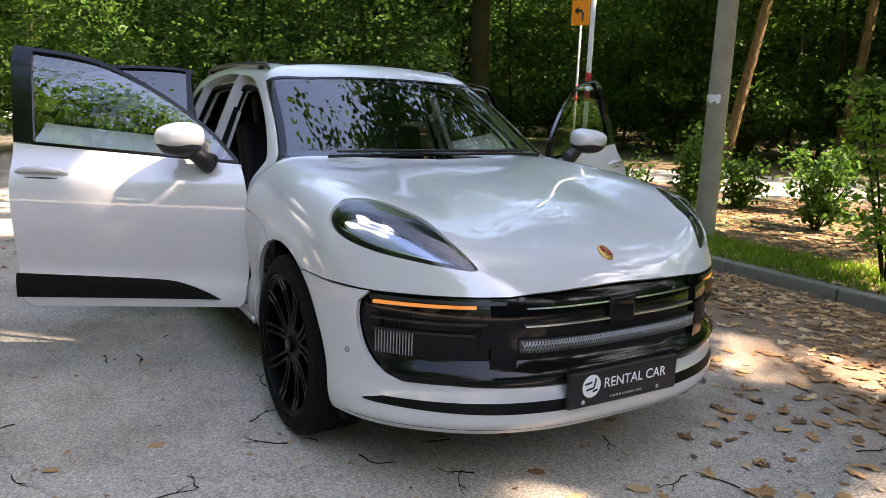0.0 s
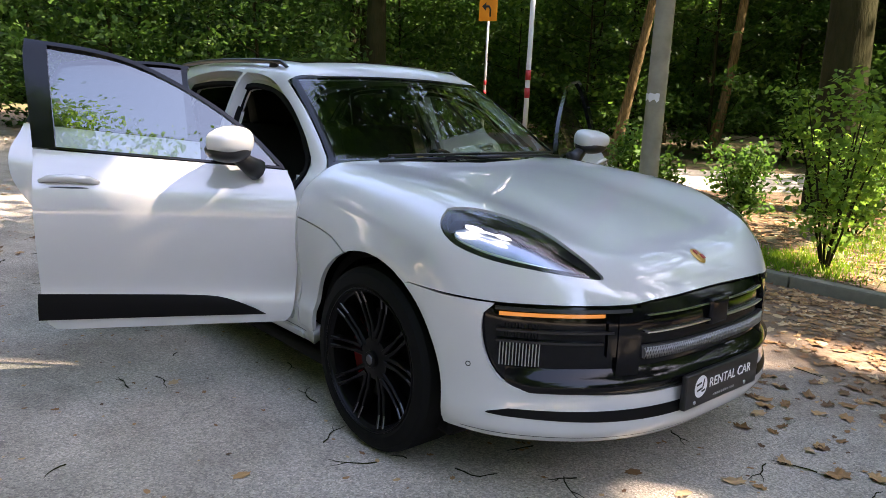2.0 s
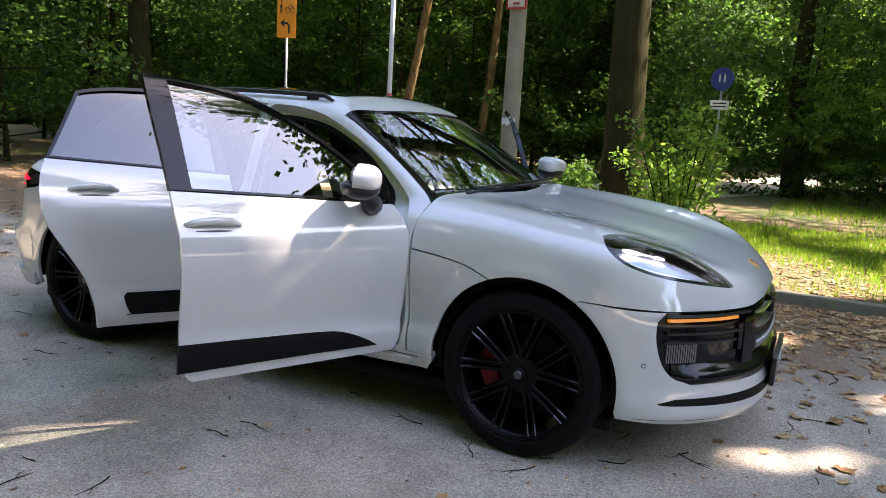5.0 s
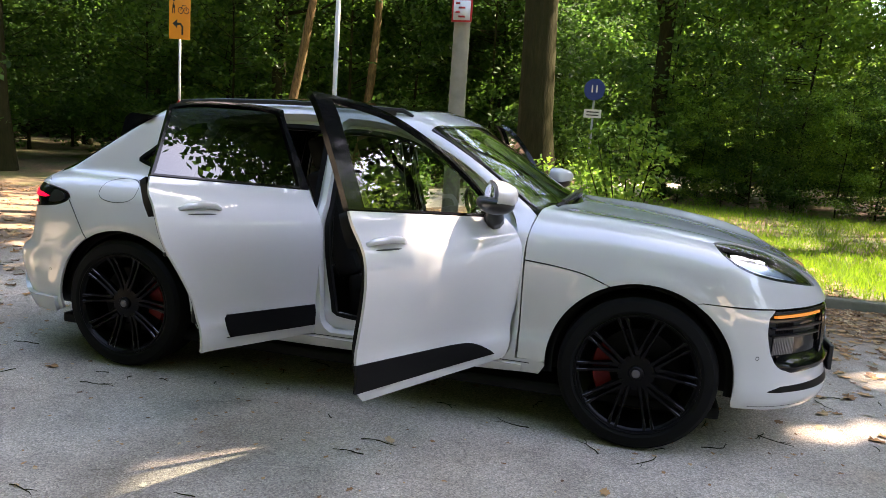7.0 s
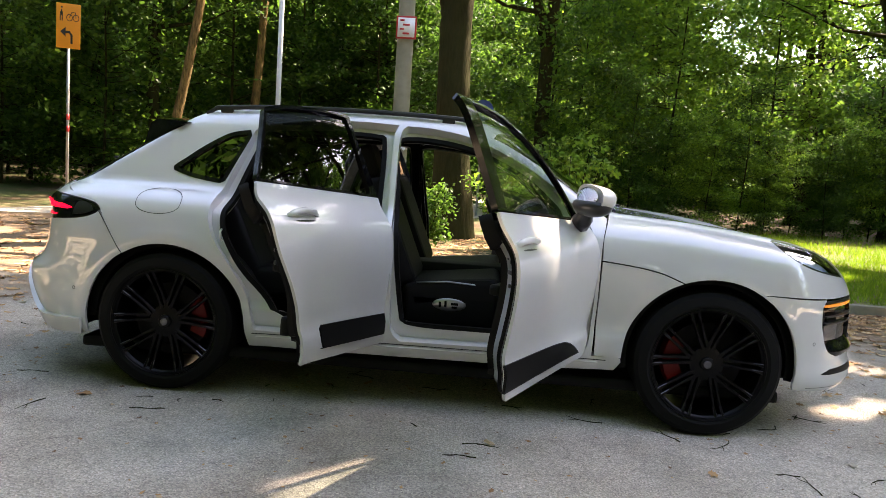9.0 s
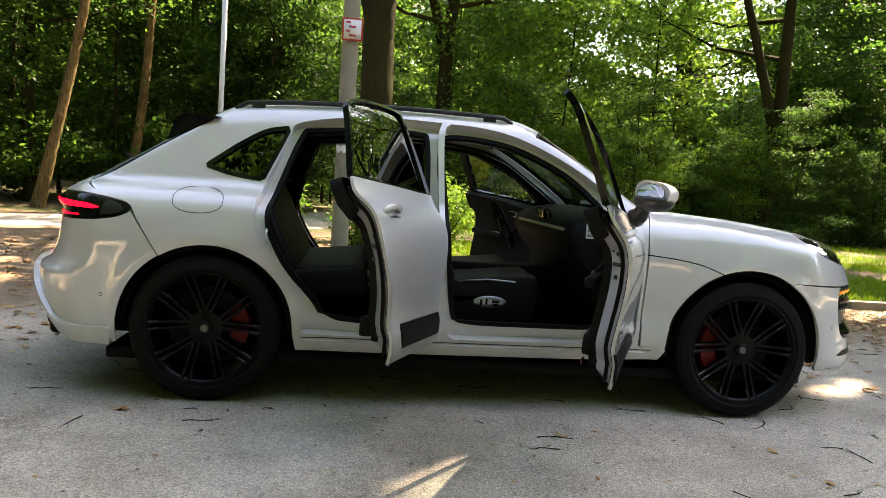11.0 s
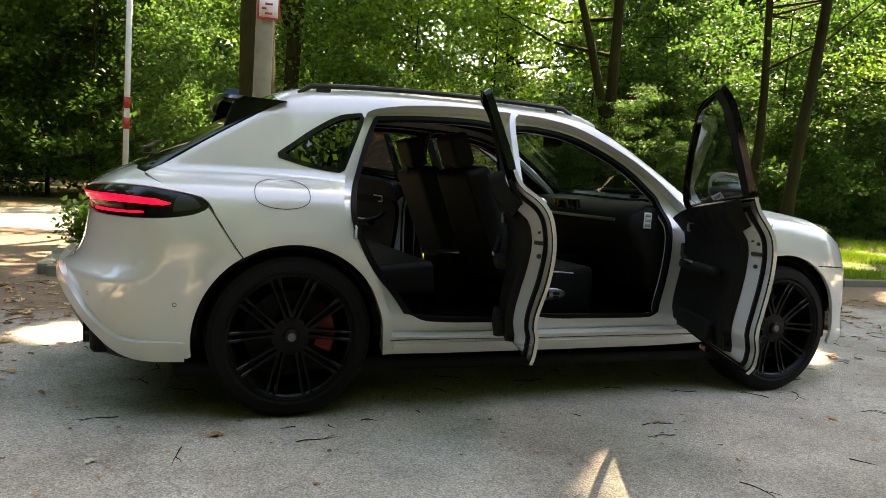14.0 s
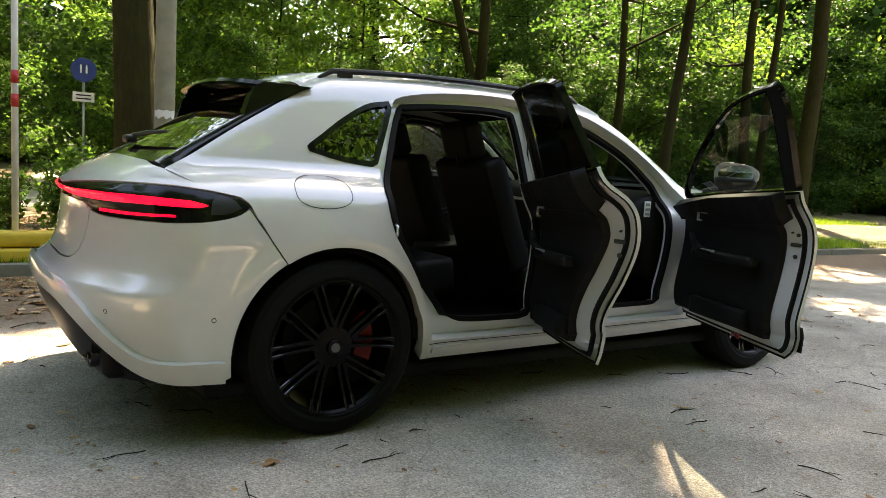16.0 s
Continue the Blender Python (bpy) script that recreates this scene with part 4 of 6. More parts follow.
    ax = box_bm((.55 if front else .42, .055, .045), (x0 - .12, sg * .755, .74), .018)
    part("armrest", ax, LEATHER, skin)
    pull = box_bm((.10, .012, .010), (x0 + .13, sg * .760, .945), .004)
    box_bm((.012, .012, .042), (x0 + .176, sg * .760, .925), .004, bm=pull)
    box_bm((.035, .012, .009), (x0 + .158, sg * .760, .905), .003, bm=pull)
    part("inner_handle", pull, SILVER, skin, "bright inner door release")
    part("armrest_trim", box_bm((.13, .008, .012), (x0 - .02, sg * .726, .760), .004), SILVER, skin)
    sweep = tube_bm([(x0 + .22, sg * .757, .83), (x0 + .16, sg * .748, .785), (x0 + .08, sg * .738, .758), (x0 - .06, sg * .734, .752)], [.012, .016, .018, .014], 8)
    part("grab_curve", sweep, LEATHER, skin)
    pk = box_bm((.50 if front else .34, .05, .09), (x0 - .1, sg * .775, .47), .02)
    part("door_pocket", pk, PLASTIC, skin)
    edge_x = min(x for x, z in low if abs(z - .84) < .06)
    edge_y = abs(by_side(np.array([(edge_x + .01, .84)]))[0][1])
    for dx, z in ((.049, .885), (.064, .897), (.056, .79)):
        bolt = lathe_bm([(0, -.006), (.008, -.005), (.010, .004)], 10)
        q = abs(by_side(np.array([(edge_x + dx, z)]))[0][1])
        bmesh.ops.transform(bolt, matrix=pose(edge_x + dx, sg * (q - dx * 1.13), z, 0, 0, 225 if sg < 0 else -45), verts=bolt.verts)
        part("edge_bolt", bolt, SATIN_BLACK, skin)
    part("latch", box_bm((.045, .012, .016), (edge_x + .056, sg * (edge_y - .063), .842), .003, rot=pose(0, 0, 0, 0, 0, 45 if sg < 0 else -45)), SATIN_BLACK, skin)
    if front:
        part("door_reflector", box_bm((.07, .006, .02), (.02, sg * .757, .395), .002), RED_LENS, skin, "small red door reflector")
        mir = bmesh.new()
        bmesh.ops.create_uvsphere(mir, u_segments=28, v_segments=18, radius=1)
        for v in mir.verts:
            c = v.co
            c.x, c.y, c.z = (abs(c.x) ** .8 * (1 if c.x > 0 else -1)), (abs(c.y) ** .75 * (1 if c.y > 0 else -1)), (abs(c.z) ** .75 * (1 if c.z > 0 else -1))
            if c.x < -.25:
                c.x = -.25 - (c.x + .25) * .15
            c.x *= .088
            c.y *= .112
            c.z *= .060
            c.z *= 1 - .18 * (c.y / .115) * -sg * -1
        bmesh.ops.translate(mir, vec=(.60, sg * 1.075, 1.115), verts=mir.verts)
        part("mirror_housing", mir, PAINT, skin, angle=60)
        low_bm = bmesh.new()
        bmesh.ops.create_uvsphere(low_bm, u_segments=24, v_segments=12, radius=1)
        for v in low_bm.verts:
            v.co = Vector((v.co.x * .086, v.co.y * .107, min(v.co.z, .40) * .052))
        bmesh.ops.translate(low_bm, vec=(.60, sg * 1.072, 1.078), verts=low_bm.verts)
        part("mirror_base", low_bm, SATIN_BLACK, skin)
        arm = tube_bm([(.63, sg * .86, 1.03), (.60, sg * .885, 1.05), (.56, sg * .90, 1.085), (.53, sg * .91, 1.115)], [.05, .042, .036, .036], 10)
        part("mirror_arm", arm, SATIN_BLACK, skin)
        gl_bm = lathe_bm([(.0, 0), (.9, 0), (1, .05)], 28)
        bmesh.ops.transform(gl_bm, matrix=pose(.569, sg * 1.075, 1.115, 0, 0, 90) @ Matrix.Diagonal((.088, .05, .047, 1)), verts=gl_bm.verts)
        part("mirror_glass", gl_bm, MIRROR, skin)
        swing = Matrix.Translation((.64, sg * .98, 0)) @ pose(0, 0, 0, 0, 0, sg * 40) @ Matrix.Translation((-.64, sg * -.98, 0))
        for o in skin.children:
            if o.name.split(".")[0] in ("mirror_housing", "mirror_base", "mirror_glass"):
                o.data.transform(Matrix.Translation((-.041, -sg * .082, .042)) @ swing)
    hinge = Vector((.808, sg * .918, .7)) if front else Vector((-.25, sg * .895, .7))
    shift_meshes(skin, -hinge, set())
    turn = FRONT_SWING if front else REAR_SWING
    lean = pose(0, 0, 0, sg * 2.3, 0, 0) @ pose(0, 0, 0, 0, 1.2 if front else 0.0, 0)
    skin.matrix_world = Matrix.Translation(hinge) @ lean @ pose(0, 0, 0, 0, 0, turn if sg < 0 else -turn) @ lean.inverted()
    return skin


FRONT_SWING, REAR_SWING = 65.7, 66.0
for flip in (False, True):
    door(True, flip)
    door(False, flip)

# cabin
part_mesh("headliner", flipped(panel_mesh("headliner", by_top, inset(roof_shape, .02), step=.06, lift=-.045, rim=-.01)), CARPET, car, smooth=False)
for flip in (False, True):
    liner_shape = outline([(.82, .36), (0, .36), (-.95, .36)], [(-.95, .36), (-1.0, .62), (-1.2, .80), (-1.5, .80), (-1.75, .95)], [(-1.75, .95), (-1.9, 1.09), (-1.75, 1.21), (-1.55, 1.335), (-1.45, 1.38)], [(x, z - .012) for x, z in ROOF_EDGE[1:]], [(.86, 1.04), (.83, .8), (.82, .36)])
    part_mesh("cabin_trim", flipped(panel_mesh("cabin_trim", by_side, liner_shape, holes=(inset(OPEN_FRONT, -.004), inset(OPEN_REAR, -.004), inset(QUARTER_GLASS, .01)), step=.05, lift=-.085, rim=-.02, mirror=flip)), PLASTIC, car, smooth=False)
part("cabin_floor", box_bm((1.95, 1.62, .03), (-.14, 0, .345), .01), CARPET, car)
part("firewall", box_bm((.05, 1.6, .66), (.86, 0, .66), .01), CARPET, car)
dash = bmesh.new()
prof = [(.86, 1.04), (.70, 1.045), (.56, 1.02), (.48, .97), (.455, .90), (.50, .80), (.58, .72), (.60, .55), (.86, .50)]
ends = []
for w in (-.76, -.72, -.4, 0, .4, .72, .76):
    k = 1.0 if abs(w) < .74 else .93
    ends.append([dash.verts.new((.7 + (x - .7) * k, w, .8 + (z - .8) * k + (.012 if abs(w - .38) < .1 else 0))) for x, z in prof])
for a, b in zip(ends, ends[1:]):
    for i in range(len(prof) - 1):
        dash.faces.new((a[i], b[i], b[i + 1], a[i + 1]))
dash.faces.new(ends[0])
dash.faces.new(ends[-1][::-1])
bmesh.ops.recalc_face_normals(dash, faces=dash.faces[:])
dashboard = part("dashboard", dash, LEATHER, car, "black leather dashboard")
part("label_card", box_bm((.048, .004, .088), (.565, -.768, .945), .001), WHITE_PRINT, dashboard, "white warning label")
bars = bmesh.new()
for k in range(3):
    box_bm((.034, .003, .016), (.565, -.771, .972 - k * .027), .0, bm=bars)
part("label_marks", bars, GREY_PRINT, dashboard)
part("vent_trim", box_bm((.012, 1.2, .018), (.463, 0, .935), .004), SILVER, dashboard)
part("display", box_bm((.03, .32, .16), (.50, 0, .955), .01, rot=pose(0, 0, 0, 0, -15, 0)), GLOSS_BLACK, dashboard)
part("console", box_bm((1.05, .26, .34), (.1, 0, .50), .04), LEATHER, car)
wheel_ring = lathe_bm([(.178, -.012), (.190, 0), (.178, .012), (.166, 0), (.178, -.012)], 40, "y")
for a in (90, 200, 340):
    ca, sa = math.cos(radians(a)), math.sin(radians(a))
    tube_bm([(0.04 * ca, 0, .04 * sa), (.178 * ca, 0, .178 * sa)], [.022, .014], 6, bm=wheel_ring)
box_bm((.11, .05, .10), (0, 0, 0), .025, bm=wheel_ring)
bmesh.ops.transform(wheel_ring, matrix=pose(.30, .38, .90, 0, 0, 90) @ pose(0, 0, 0, -24, 0, 0), verts=wheel_ring.verts)
part("steering_wheel", wheel_ring, LEATHER, car, angle=40)


def seat_form(width, depth, height, at, rot, bevel, name, parent, mat=LEATHER):
    b = box_bm((depth, width, height), (0, 0, 0), bevel, segments=4)
    for v in b.verts:
        v.co.z *= 1 + .10 * (abs(v.co.y) / (width / 2)) ** 3
    bmesh.ops.transform(b, matrix=pose(*at) @ pose(0, 0, 0, 0, rot, 0), verts=b.verts)
    return part(name, b, mat, parent, angle=50)


for s in (-1, 1):
    y = s * .375
    seat = seat_form(.50, .54, .17, (.08, y, .55), -6, .06, "front_seat", car)
    seat_form(.50, .62, .13, (-.30, y, .88), 68 + 180, .055, "backrest", seat)
    seat_form(.26, .19, .10, (-.455, y, 1.26), 70, .045, "headrest", seat)
    part("headrest_post", tube_bm([(-.43, y, 1.12), (-.45, y, 1.22)], .04, 8), PLASTIC, seat)
    part("seat_side", box_bm((.50, .05, .17), (.08, y + s * .225, .47), .02), PLASTIC, seat)
    plate_ = bmesh.new()
    bmesh.ops.create_uvsphere(plate_, u_segments=20, v_segments=8, radius=1)
    bmesh.ops.transform(plate_, matrix=pose(.07, y + s * .250, .505) @ Matrix.Diagonal((.095, .008, .036, 1)), verts=plate_.verts)
    part("seat_control_plate", plate_, SILVER, seat, "silver seat control plate")
    for dx, dz, w, h in ((-.05, 0, .014, .03), (-.02, .004, .012, .034), (.03, .006, .04, .014), (.03, -.012, .03, .012)):
        part("seat_switch", box_bm((w, .012, h), (.07 + dx, y + s * .258, .505 + dz), .003), PLASTIC, seat)
    part("seat_piping", tube_bm([(.30, y + s * .24, .575), (.20, y + s * .245, .625), (.05, y + s * .245, .632), (-.12, y + s * .245, .615)], .005, 6), SILVER, seat)
    part("door_belt", tube_bm([(-.27, s * .70, 1.30), (-.26, s * .72, .95), (-.24, s * .78, .50)], .014, 6), PLASTIC, car)
bench = seat_form(1.25, .50, .17, (-.86, 0, .56), -6, .06, "rear_seat", car)
seat_form(1.25, .62, .13, (-1.18, 0, .86), 66 + 180, .05, "backrest", bench)
for y in (-.38, 0, .38):
    seat_form(.24, .16, .09, (-1.27, y, 1.19), 72, .04, "headrest", bench)
part("parcel_shelf", box_bm((.55, 1.2, .03), (-1.62, 0, 1.03), .01), CARPET, car)
inner_mirror = box_bm((.03, .22, .065), (.36, .0, 1.385), .02)
tube_bm([(.37, 0, 1.39), (.42, 0, 1.43)], .012, 6, bm=inner_mirror)
part("inner_mirror", inner_mirror, PLASTIC, car)

# front details
def front_strip(name, mat, f0, f1, z0, z1, lift, rim=.015, slant=0.0, label=""):
    shape = outline([(f0, z0), (f1, z0 + slant)], [(f1, z0 + slant), (f1, z1 + slant)], [(f1, z1 + slant), (f0, z1)], [(f0, z1), (f0, z0)], step=.02)
    for flip in (False, True):
        part_mesh(name, panel_mesh(name, by_front, shape, step=.03, lift=lift - .028, rim=rim, mirror=flip), mat, mask, label, smooth=False)


front_strip("indicator_strip", AMBER_LIGHT, .66, 1.035, .686, .698, .022, .02, -.004, "amber lit indicator strip")
front_strip("intake_rim", SATIN_BLACK, .55, 1.05, .700, .712, .024, .03)
front_strip("intake_vane", SATIN_BLACK, .62, 1.04, .628, .636, .020, .03)
front_strip("intake_vane", SATIN_BLACK, .66, 1.04, .590, .598, .018, .03)
front_strip("grille_post", GLOSS_BLACK, .50, .60, .46, .715, .016, .03)
for k in range(13):
    front_strip("cooler_fin", SILVER, .885 + k * .0115, .889 + k * .0115, .505, .585, .006, .006)
for k in range(11):
    front_strip("cooler_fin", STEEL, .895 + k * .0115, .899 + k * .0115, .604, .655, .004, .006)
rows_ = []
for f in np.linspace(-1.0, 1.0, 61):
    q = np.array([(abs(f), z) for z in (.500, .472, .452, .430, .408)])
    p = by_front(q)
    n = slope(p)
    fade = min(1.0, (1.0 - abs(f)) / .12 + .15)
    p = p + n * (np.array([-.026, -.010, .016, .012, -.012]) * fade + np.array([-.02] * 5) * (1 - fade))[:, None]
    if f < 0:
        p[:, 1] *= -1
    rows_.append([tuple(r) for r in p])
lip_bm = strip(rows_)
bmesh.ops.recalc_face_normals(lip_bm, faces=lip_bm.faces[:])
part("lower_lip", lip_bm, GLOSS_BLACK, mask, "glossy black lower lip")
part_mesh("splitter_gap", panel_mesh("splitter_gap", by_front, outline([(0, .266), (.6, .267), (1.15, .272)], [(1.15, .272), (1.15, .2745)], [(1.15, .2745), (.6, .2695), (0, .2685)], [(0, .2685), (0, .266)], step=.03), step=.05, lift=.0012, rim=0, both=True), SATIN_BLACK, bumper, smooth=False)
# woven metal strip below the bars
mesh_strip = outline([(0, .527), (.25, .529), (.49, .534)], [(.49, .534), (.495, .578)], [(.495, .578), (.25, .575), (0, .573)], [(0, .573), (0, .527)])
part_mesh("grille_mesh", panel_mesh("grille_mesh", by_front, mesh_strip, step=.03, lift=-.012, rim=.02, both=True), plain("dark_steel", (.10, .10, .105), .4, metal=.8), mask, "silver woven grille strip", smooth=False)
weave = bmesh.new()
for sgn in (1, -1):
    for k in range(-36, 37):
        f0 = k * .0135
        q = np.array([(f0 - .010 * sgn, .531), (f0 + .010 * sgn, .572)])
        if abs(q[:, 0]).max() >.485:
            continue
        p = by_front(q)
        n = slope(p)
        tube_bm([Vector(a) + Vector(b) * (-.010) for a, b in zip(p, n)], .0022, 4, bm=weave)
tagged(part("grille_weave", weave, SILVER, mask), kind="stuff")
part("radar_cover", box_bm((.03, .12, .10), (2.318, 0, .650), .012), GLOSS_BLACK, mask)

# plate with its lettering
plate = part("plate_holder", box_bm((.022, .52, .130), (2.374, -.012, .395), .006), SATIN_BLACK, car, "black advertising plate with white lettering")


def lettering(name, text, size, at, parent, mat, spread=1.0):
    cu = bpy.data.curves.new(name, "FONT")
    cu.body, cu.size, cu.align_x, cu.align_y, cu.extrude = text, size, "LEFT", "CENTER", .0008
    cu.space_character = spread
    tmp = new("tmp", cu)
    me = bpy.data.meshes.new_from_object(tmp.evaluated_get(bpy.context.evaluated_depsgraph_get()))
    bpy.data.objects.remove(tmp)
    me.transform(at)
    me.name = name
    return part_mesh(name, me, mat, parent, smooth=False)


face = Matrix(((0, 0, 1, 2.3862), (1, 0, 0, 0), (0, 1, 0, .405), (0, 0, 0, 1)))
lettering("lettering", "RENTAL CAR", .052, face @ Matrix.Translation((-.118, 0, 0)), plate, WHITE_PRINT)
logo = bmesh.new()
bmesh.ops.create_circle(logo, cap_ends=True, segments=28, radius=.042)
bmesh.ops.transform(logo, matrix=face @ Matrix.Translation((-.175, .0, .0)), verts=logo.verts)
part("round_logo", logo, WHITE_PRINT, plate, smooth=False)
cut = bmesh.new()
for dx, dz, w, h, r in ((-.19, .012, .032, .007, 10), (-.160, .010, .007, .034, -12), (-.182, -.010, .034, .007, 10), (-.158, -.018, .022, .007, 10)):
    q = box_bm((w, h, .001), (0, 0, 0), 0, rot=pose(0, 0, 0, 0, 0, r))
    bmesh.ops.transform(q, matrix=face @ Matrix.Translation((dx, dz, .001)), verts=q.verts)
    absorb(cut, q)
part("logo_marks", cut, SATIN_BLACK, plate, smooth=False)
small = bmesh.new()
for k in range(11):
    q = box_bm((.010 if k % 4 else .005, .008, .001), (0, 0, 0))
    bmesh.ops.transform(q, matrix=face @ Matrix.Translation((-.08 + k * .0145, -.052, .0004)), verts=q.verts)
    absorb(small, q)
part("small_print", small, GREY_PRINT, plate, smooth=False)
for y in (-.21, .15):
    bolt = lathe_bm([(0, .004), (.007, .003), (.008, 0)], 12, "z")
    bmesh.ops.transform(bolt, matrix=face @ Matrix.Translation((y, -.055, 0)), verts=bolt.verts)
    part("bolt", bolt, SILVER, plate)
for flip in (1, -1):
    for proj, f, z in ((by_front, 1.13, .50), (by_rear, 1.17, .50), (by_rear, .80, .52)):
        p = proj(np.array([(f, z)]))
        n = Vector(slope(p)[0])
        ring = lathe_bm([(.0065, .0004), (.009, .0008), (.0098, 0)], 18, "z")
        bmesh.ops.transform(ring, matrix=Matrix.Translation(Vector(p[0])) @ n.to_track_quat("Z", "Y").to_matrix().to_4x4(), verts=ring.verts)
        if flip < 0:
            bmesh.ops.scale(ring, vec=(1, -1, 1), verts=ring.verts)
            bmesh.ops.reverse_faces(ring, faces=ring.faces[:])
        part("parking_sensor", ring, SATIN_BLACK, bumper if f and proj is by_front else tailgate)


# the tyres stand on the ground
car.location.z = .011

# ---- ground ----
def put_noise_colour(t, vec, scale):
    n = put(t, "TexNoise", Scale=scale, Detail=4.0)
    t.links.new(vec, n.inputs["Vector"])
    return n.outputs["Color"]


def build_asphalt(t, p):
    v = coords(t)
    fine = put(t, "TexVoronoi", Scale=140.0)
    t.links.new(v, fine.inputs["Vector"])
    g = noise_tex(t, v, 90, 3)
    big = noise_tex(t, v, 0.7, 6, 0.6)
    c = ramp(t, fine.outputs["Color"], [(0.1, (0.31, 0.277, 0.225)), (0.5, (0.52, 0.461, 0.375)), (0.9, (0.77, 0.685, 0.56))])
    c = mix(t, g, mix(t, 0.6, c, (0.19, 0.175, 0.155)), c)
    stain = ramp(t, big, [(0.35, (0.55, 0.53, 0.50)), (0.55, (1, 1, 1)), (0.75, (1.15, 1.12, 1.08))])
    c = mix(t, 1.0, c, stain, "MULTIPLY")
    t.links.new(c, p.inputs["Base Color"])
    p.inputs["Roughness"].default_value = 0.85
    crack = put(t, "TexVoronoi", Scale=1.1)
    crack.feature = "DISTANCE_TO_EDGE"
    warp = mix(t, 0.25, v, put_noise_colour(t, v, 3.0))
    t.links.new(warp, crack.inputs["Vector"])
    line = ramp(t, crack.outputs["Distance"], [(0.0, (0.55, 0.55, 0.55)), (0.006, (1, 1, 1))])
    speck = put(t, "TexVoronoi", Scale=38.0)
    t.links.new(v, speck.inputs["Vector"])
    dots = ramp(t, speck.outputs["Distance"], [(0.10, (1.5, 1.46, 1.4)), (0.16, (1, 1, 1))])
    c = mix(t, 1.0, mix(t, 0.5, c, mix(t, 1.0, c, line, "MULTIPLY")), dots, "MULTIPLY")
    # sandy soil washed out from the verge
    axis = t.nodes.new("ShaderNodeSeparateXYZ")
    t.links.new(v, axis.inputs[0])
    wave = put(t, "Math")
    wave.operation = "MULTIPLY_ADD"
    wave.inputs[1].default_value = 3.4
    t.links.new(noise_tex(t, v, 0.9, 6, 0.6), wave.inputs[0])
    t.links.new(axis.outputs["Y"], wave.inputs[2])
    spread = t.nodes.new("ShaderNodeMapRange")
    spread.inputs["From Min"].default_value, spread.inputs["From Max"].default_value = 2.5, 3.9
    t.links.new(wave.outputs[0], spread.inputs["Value"])
    sand = ramp(t, noise_tex(t, v, 25, 6, 0.7), [(0.3, (0.11, 0.07, 0.04)), (0.7, (0.27, 0.18, 0.105))])
    c = mix(t, spread.outputs[0], c, sand)
    t.links.new(c, p.inputs["Base Color"])
    relief(t, p, fine.outputs["Distance"], 0.9, 0.006)


def build_soil(t, p):
    v = coords(t)
    c = ramp(t, noise_tex(t, v, 9, 8, 0.7), [(0.3, (0.05, 0.032, 0.018)), (0.5, (0.13, 0.085, 0.045)), (0.7, (0.22, 0.15, 0.08))])
    c = mix(t, ramp(t, noise_tex(t, v, 0.5, 4), [(0.45, (0, 0, 0)), (0.6, (1, 1, 1))]), c, (0.07, 0.09, 0.02))
    t.links.new(c, p.inputs["Base Color"])
    p.inputs["Roughness"].default_value = 0.95
    relief(t, p, noise_tex(t, v, 30, 6), 0.8, 0.03)


def build_path(t, p):
    v = coords(t)
    c = ramp(t, noise_tex(t, v, 20, 8, 0.7), [(0.3, (0.36, 0.31, 0.24)), (0.7, (0.58, 0.52, 0.43))])
    t.links.new(c, p.inputs["Base Color"])
    p.inputs["Roughness"].default_value = 0.95
    relief(t, p, noise_tex(t, v, 60, 6), 0.5, 0.01)


ASPHALT = material("asphalt", build_asphalt)
SOIL = material("forest_soil", build_soil)
PATH_SAND = material("sandy_path", build_path)
CONCRETE = plain("concrete", (0.27, 0.25, 0.175), 0.85, vary=0.45, scale=7, bump=0.5)
KERB = plain("kerb_stone", (0.17, 0.165, 0.115), 0.9, vary=0.35, scale=18, bump=0.5)


def flat(name, pts, z, mat, label, category):
    bm = bmesh.new()
    bm.faces.new([bm.verts.new((x, y, z)) for x, y in pts])
    ob = part(name, bm, mat, None, smooth=False)
    return tagged(ob, label, category, kind="structure")


flat("ground", [(-400, -400), (400, -400), (400, 400), (-400, 400)], -.02, SOIL, "brown forest floor with moss and litter", "ground")
flat("road", [(-60, -14), (60, -14), (60, 3.42), (-2.9, 3.42), (-3.0, 8.2), (-5.0, 9.0), (-9.0, 7.2), (-14, 4.5), (-60, 3.0)], 0, ASPHALT, "worn grey asphalt lot with gravel specks", "road")
flat("path", [(-9.0, 7.3), (-5.0, 9.1), (-3.0, 8.3), (-.6, 12.5), (1.6, 20), (4.5, 34), (10, 70), (6, 70), (1.2, 34), (-1.6, 20), (-4.4, 14), (-8, 10.5)], -.004, PATH_SAND, "pale sandy forest path", "path")


# ---- trees ----
def build_bark(dark, light):
    def build(t, p):
        v = coords(t, (1, 1, 0.18))
        n = noise_tex(t, v, 22, 6, 0.7)
        c = ramp(t, n, [(0.35, dark), (0.65, light)])
        c = mix(t, noise_tex(t, coords(t), 1.7, 3), c, mix(t, 0.6, c, (0.06, 0.07, 0.025)))
        t.links.new(c, p.inputs["Base Color"])
        p.inputs["Roughness"].default_value = 0.95
        p.inputs["Specular IOR Level"].default_value = 0.05
        relief(t, p, n, 0.9, 0.03)
    return build


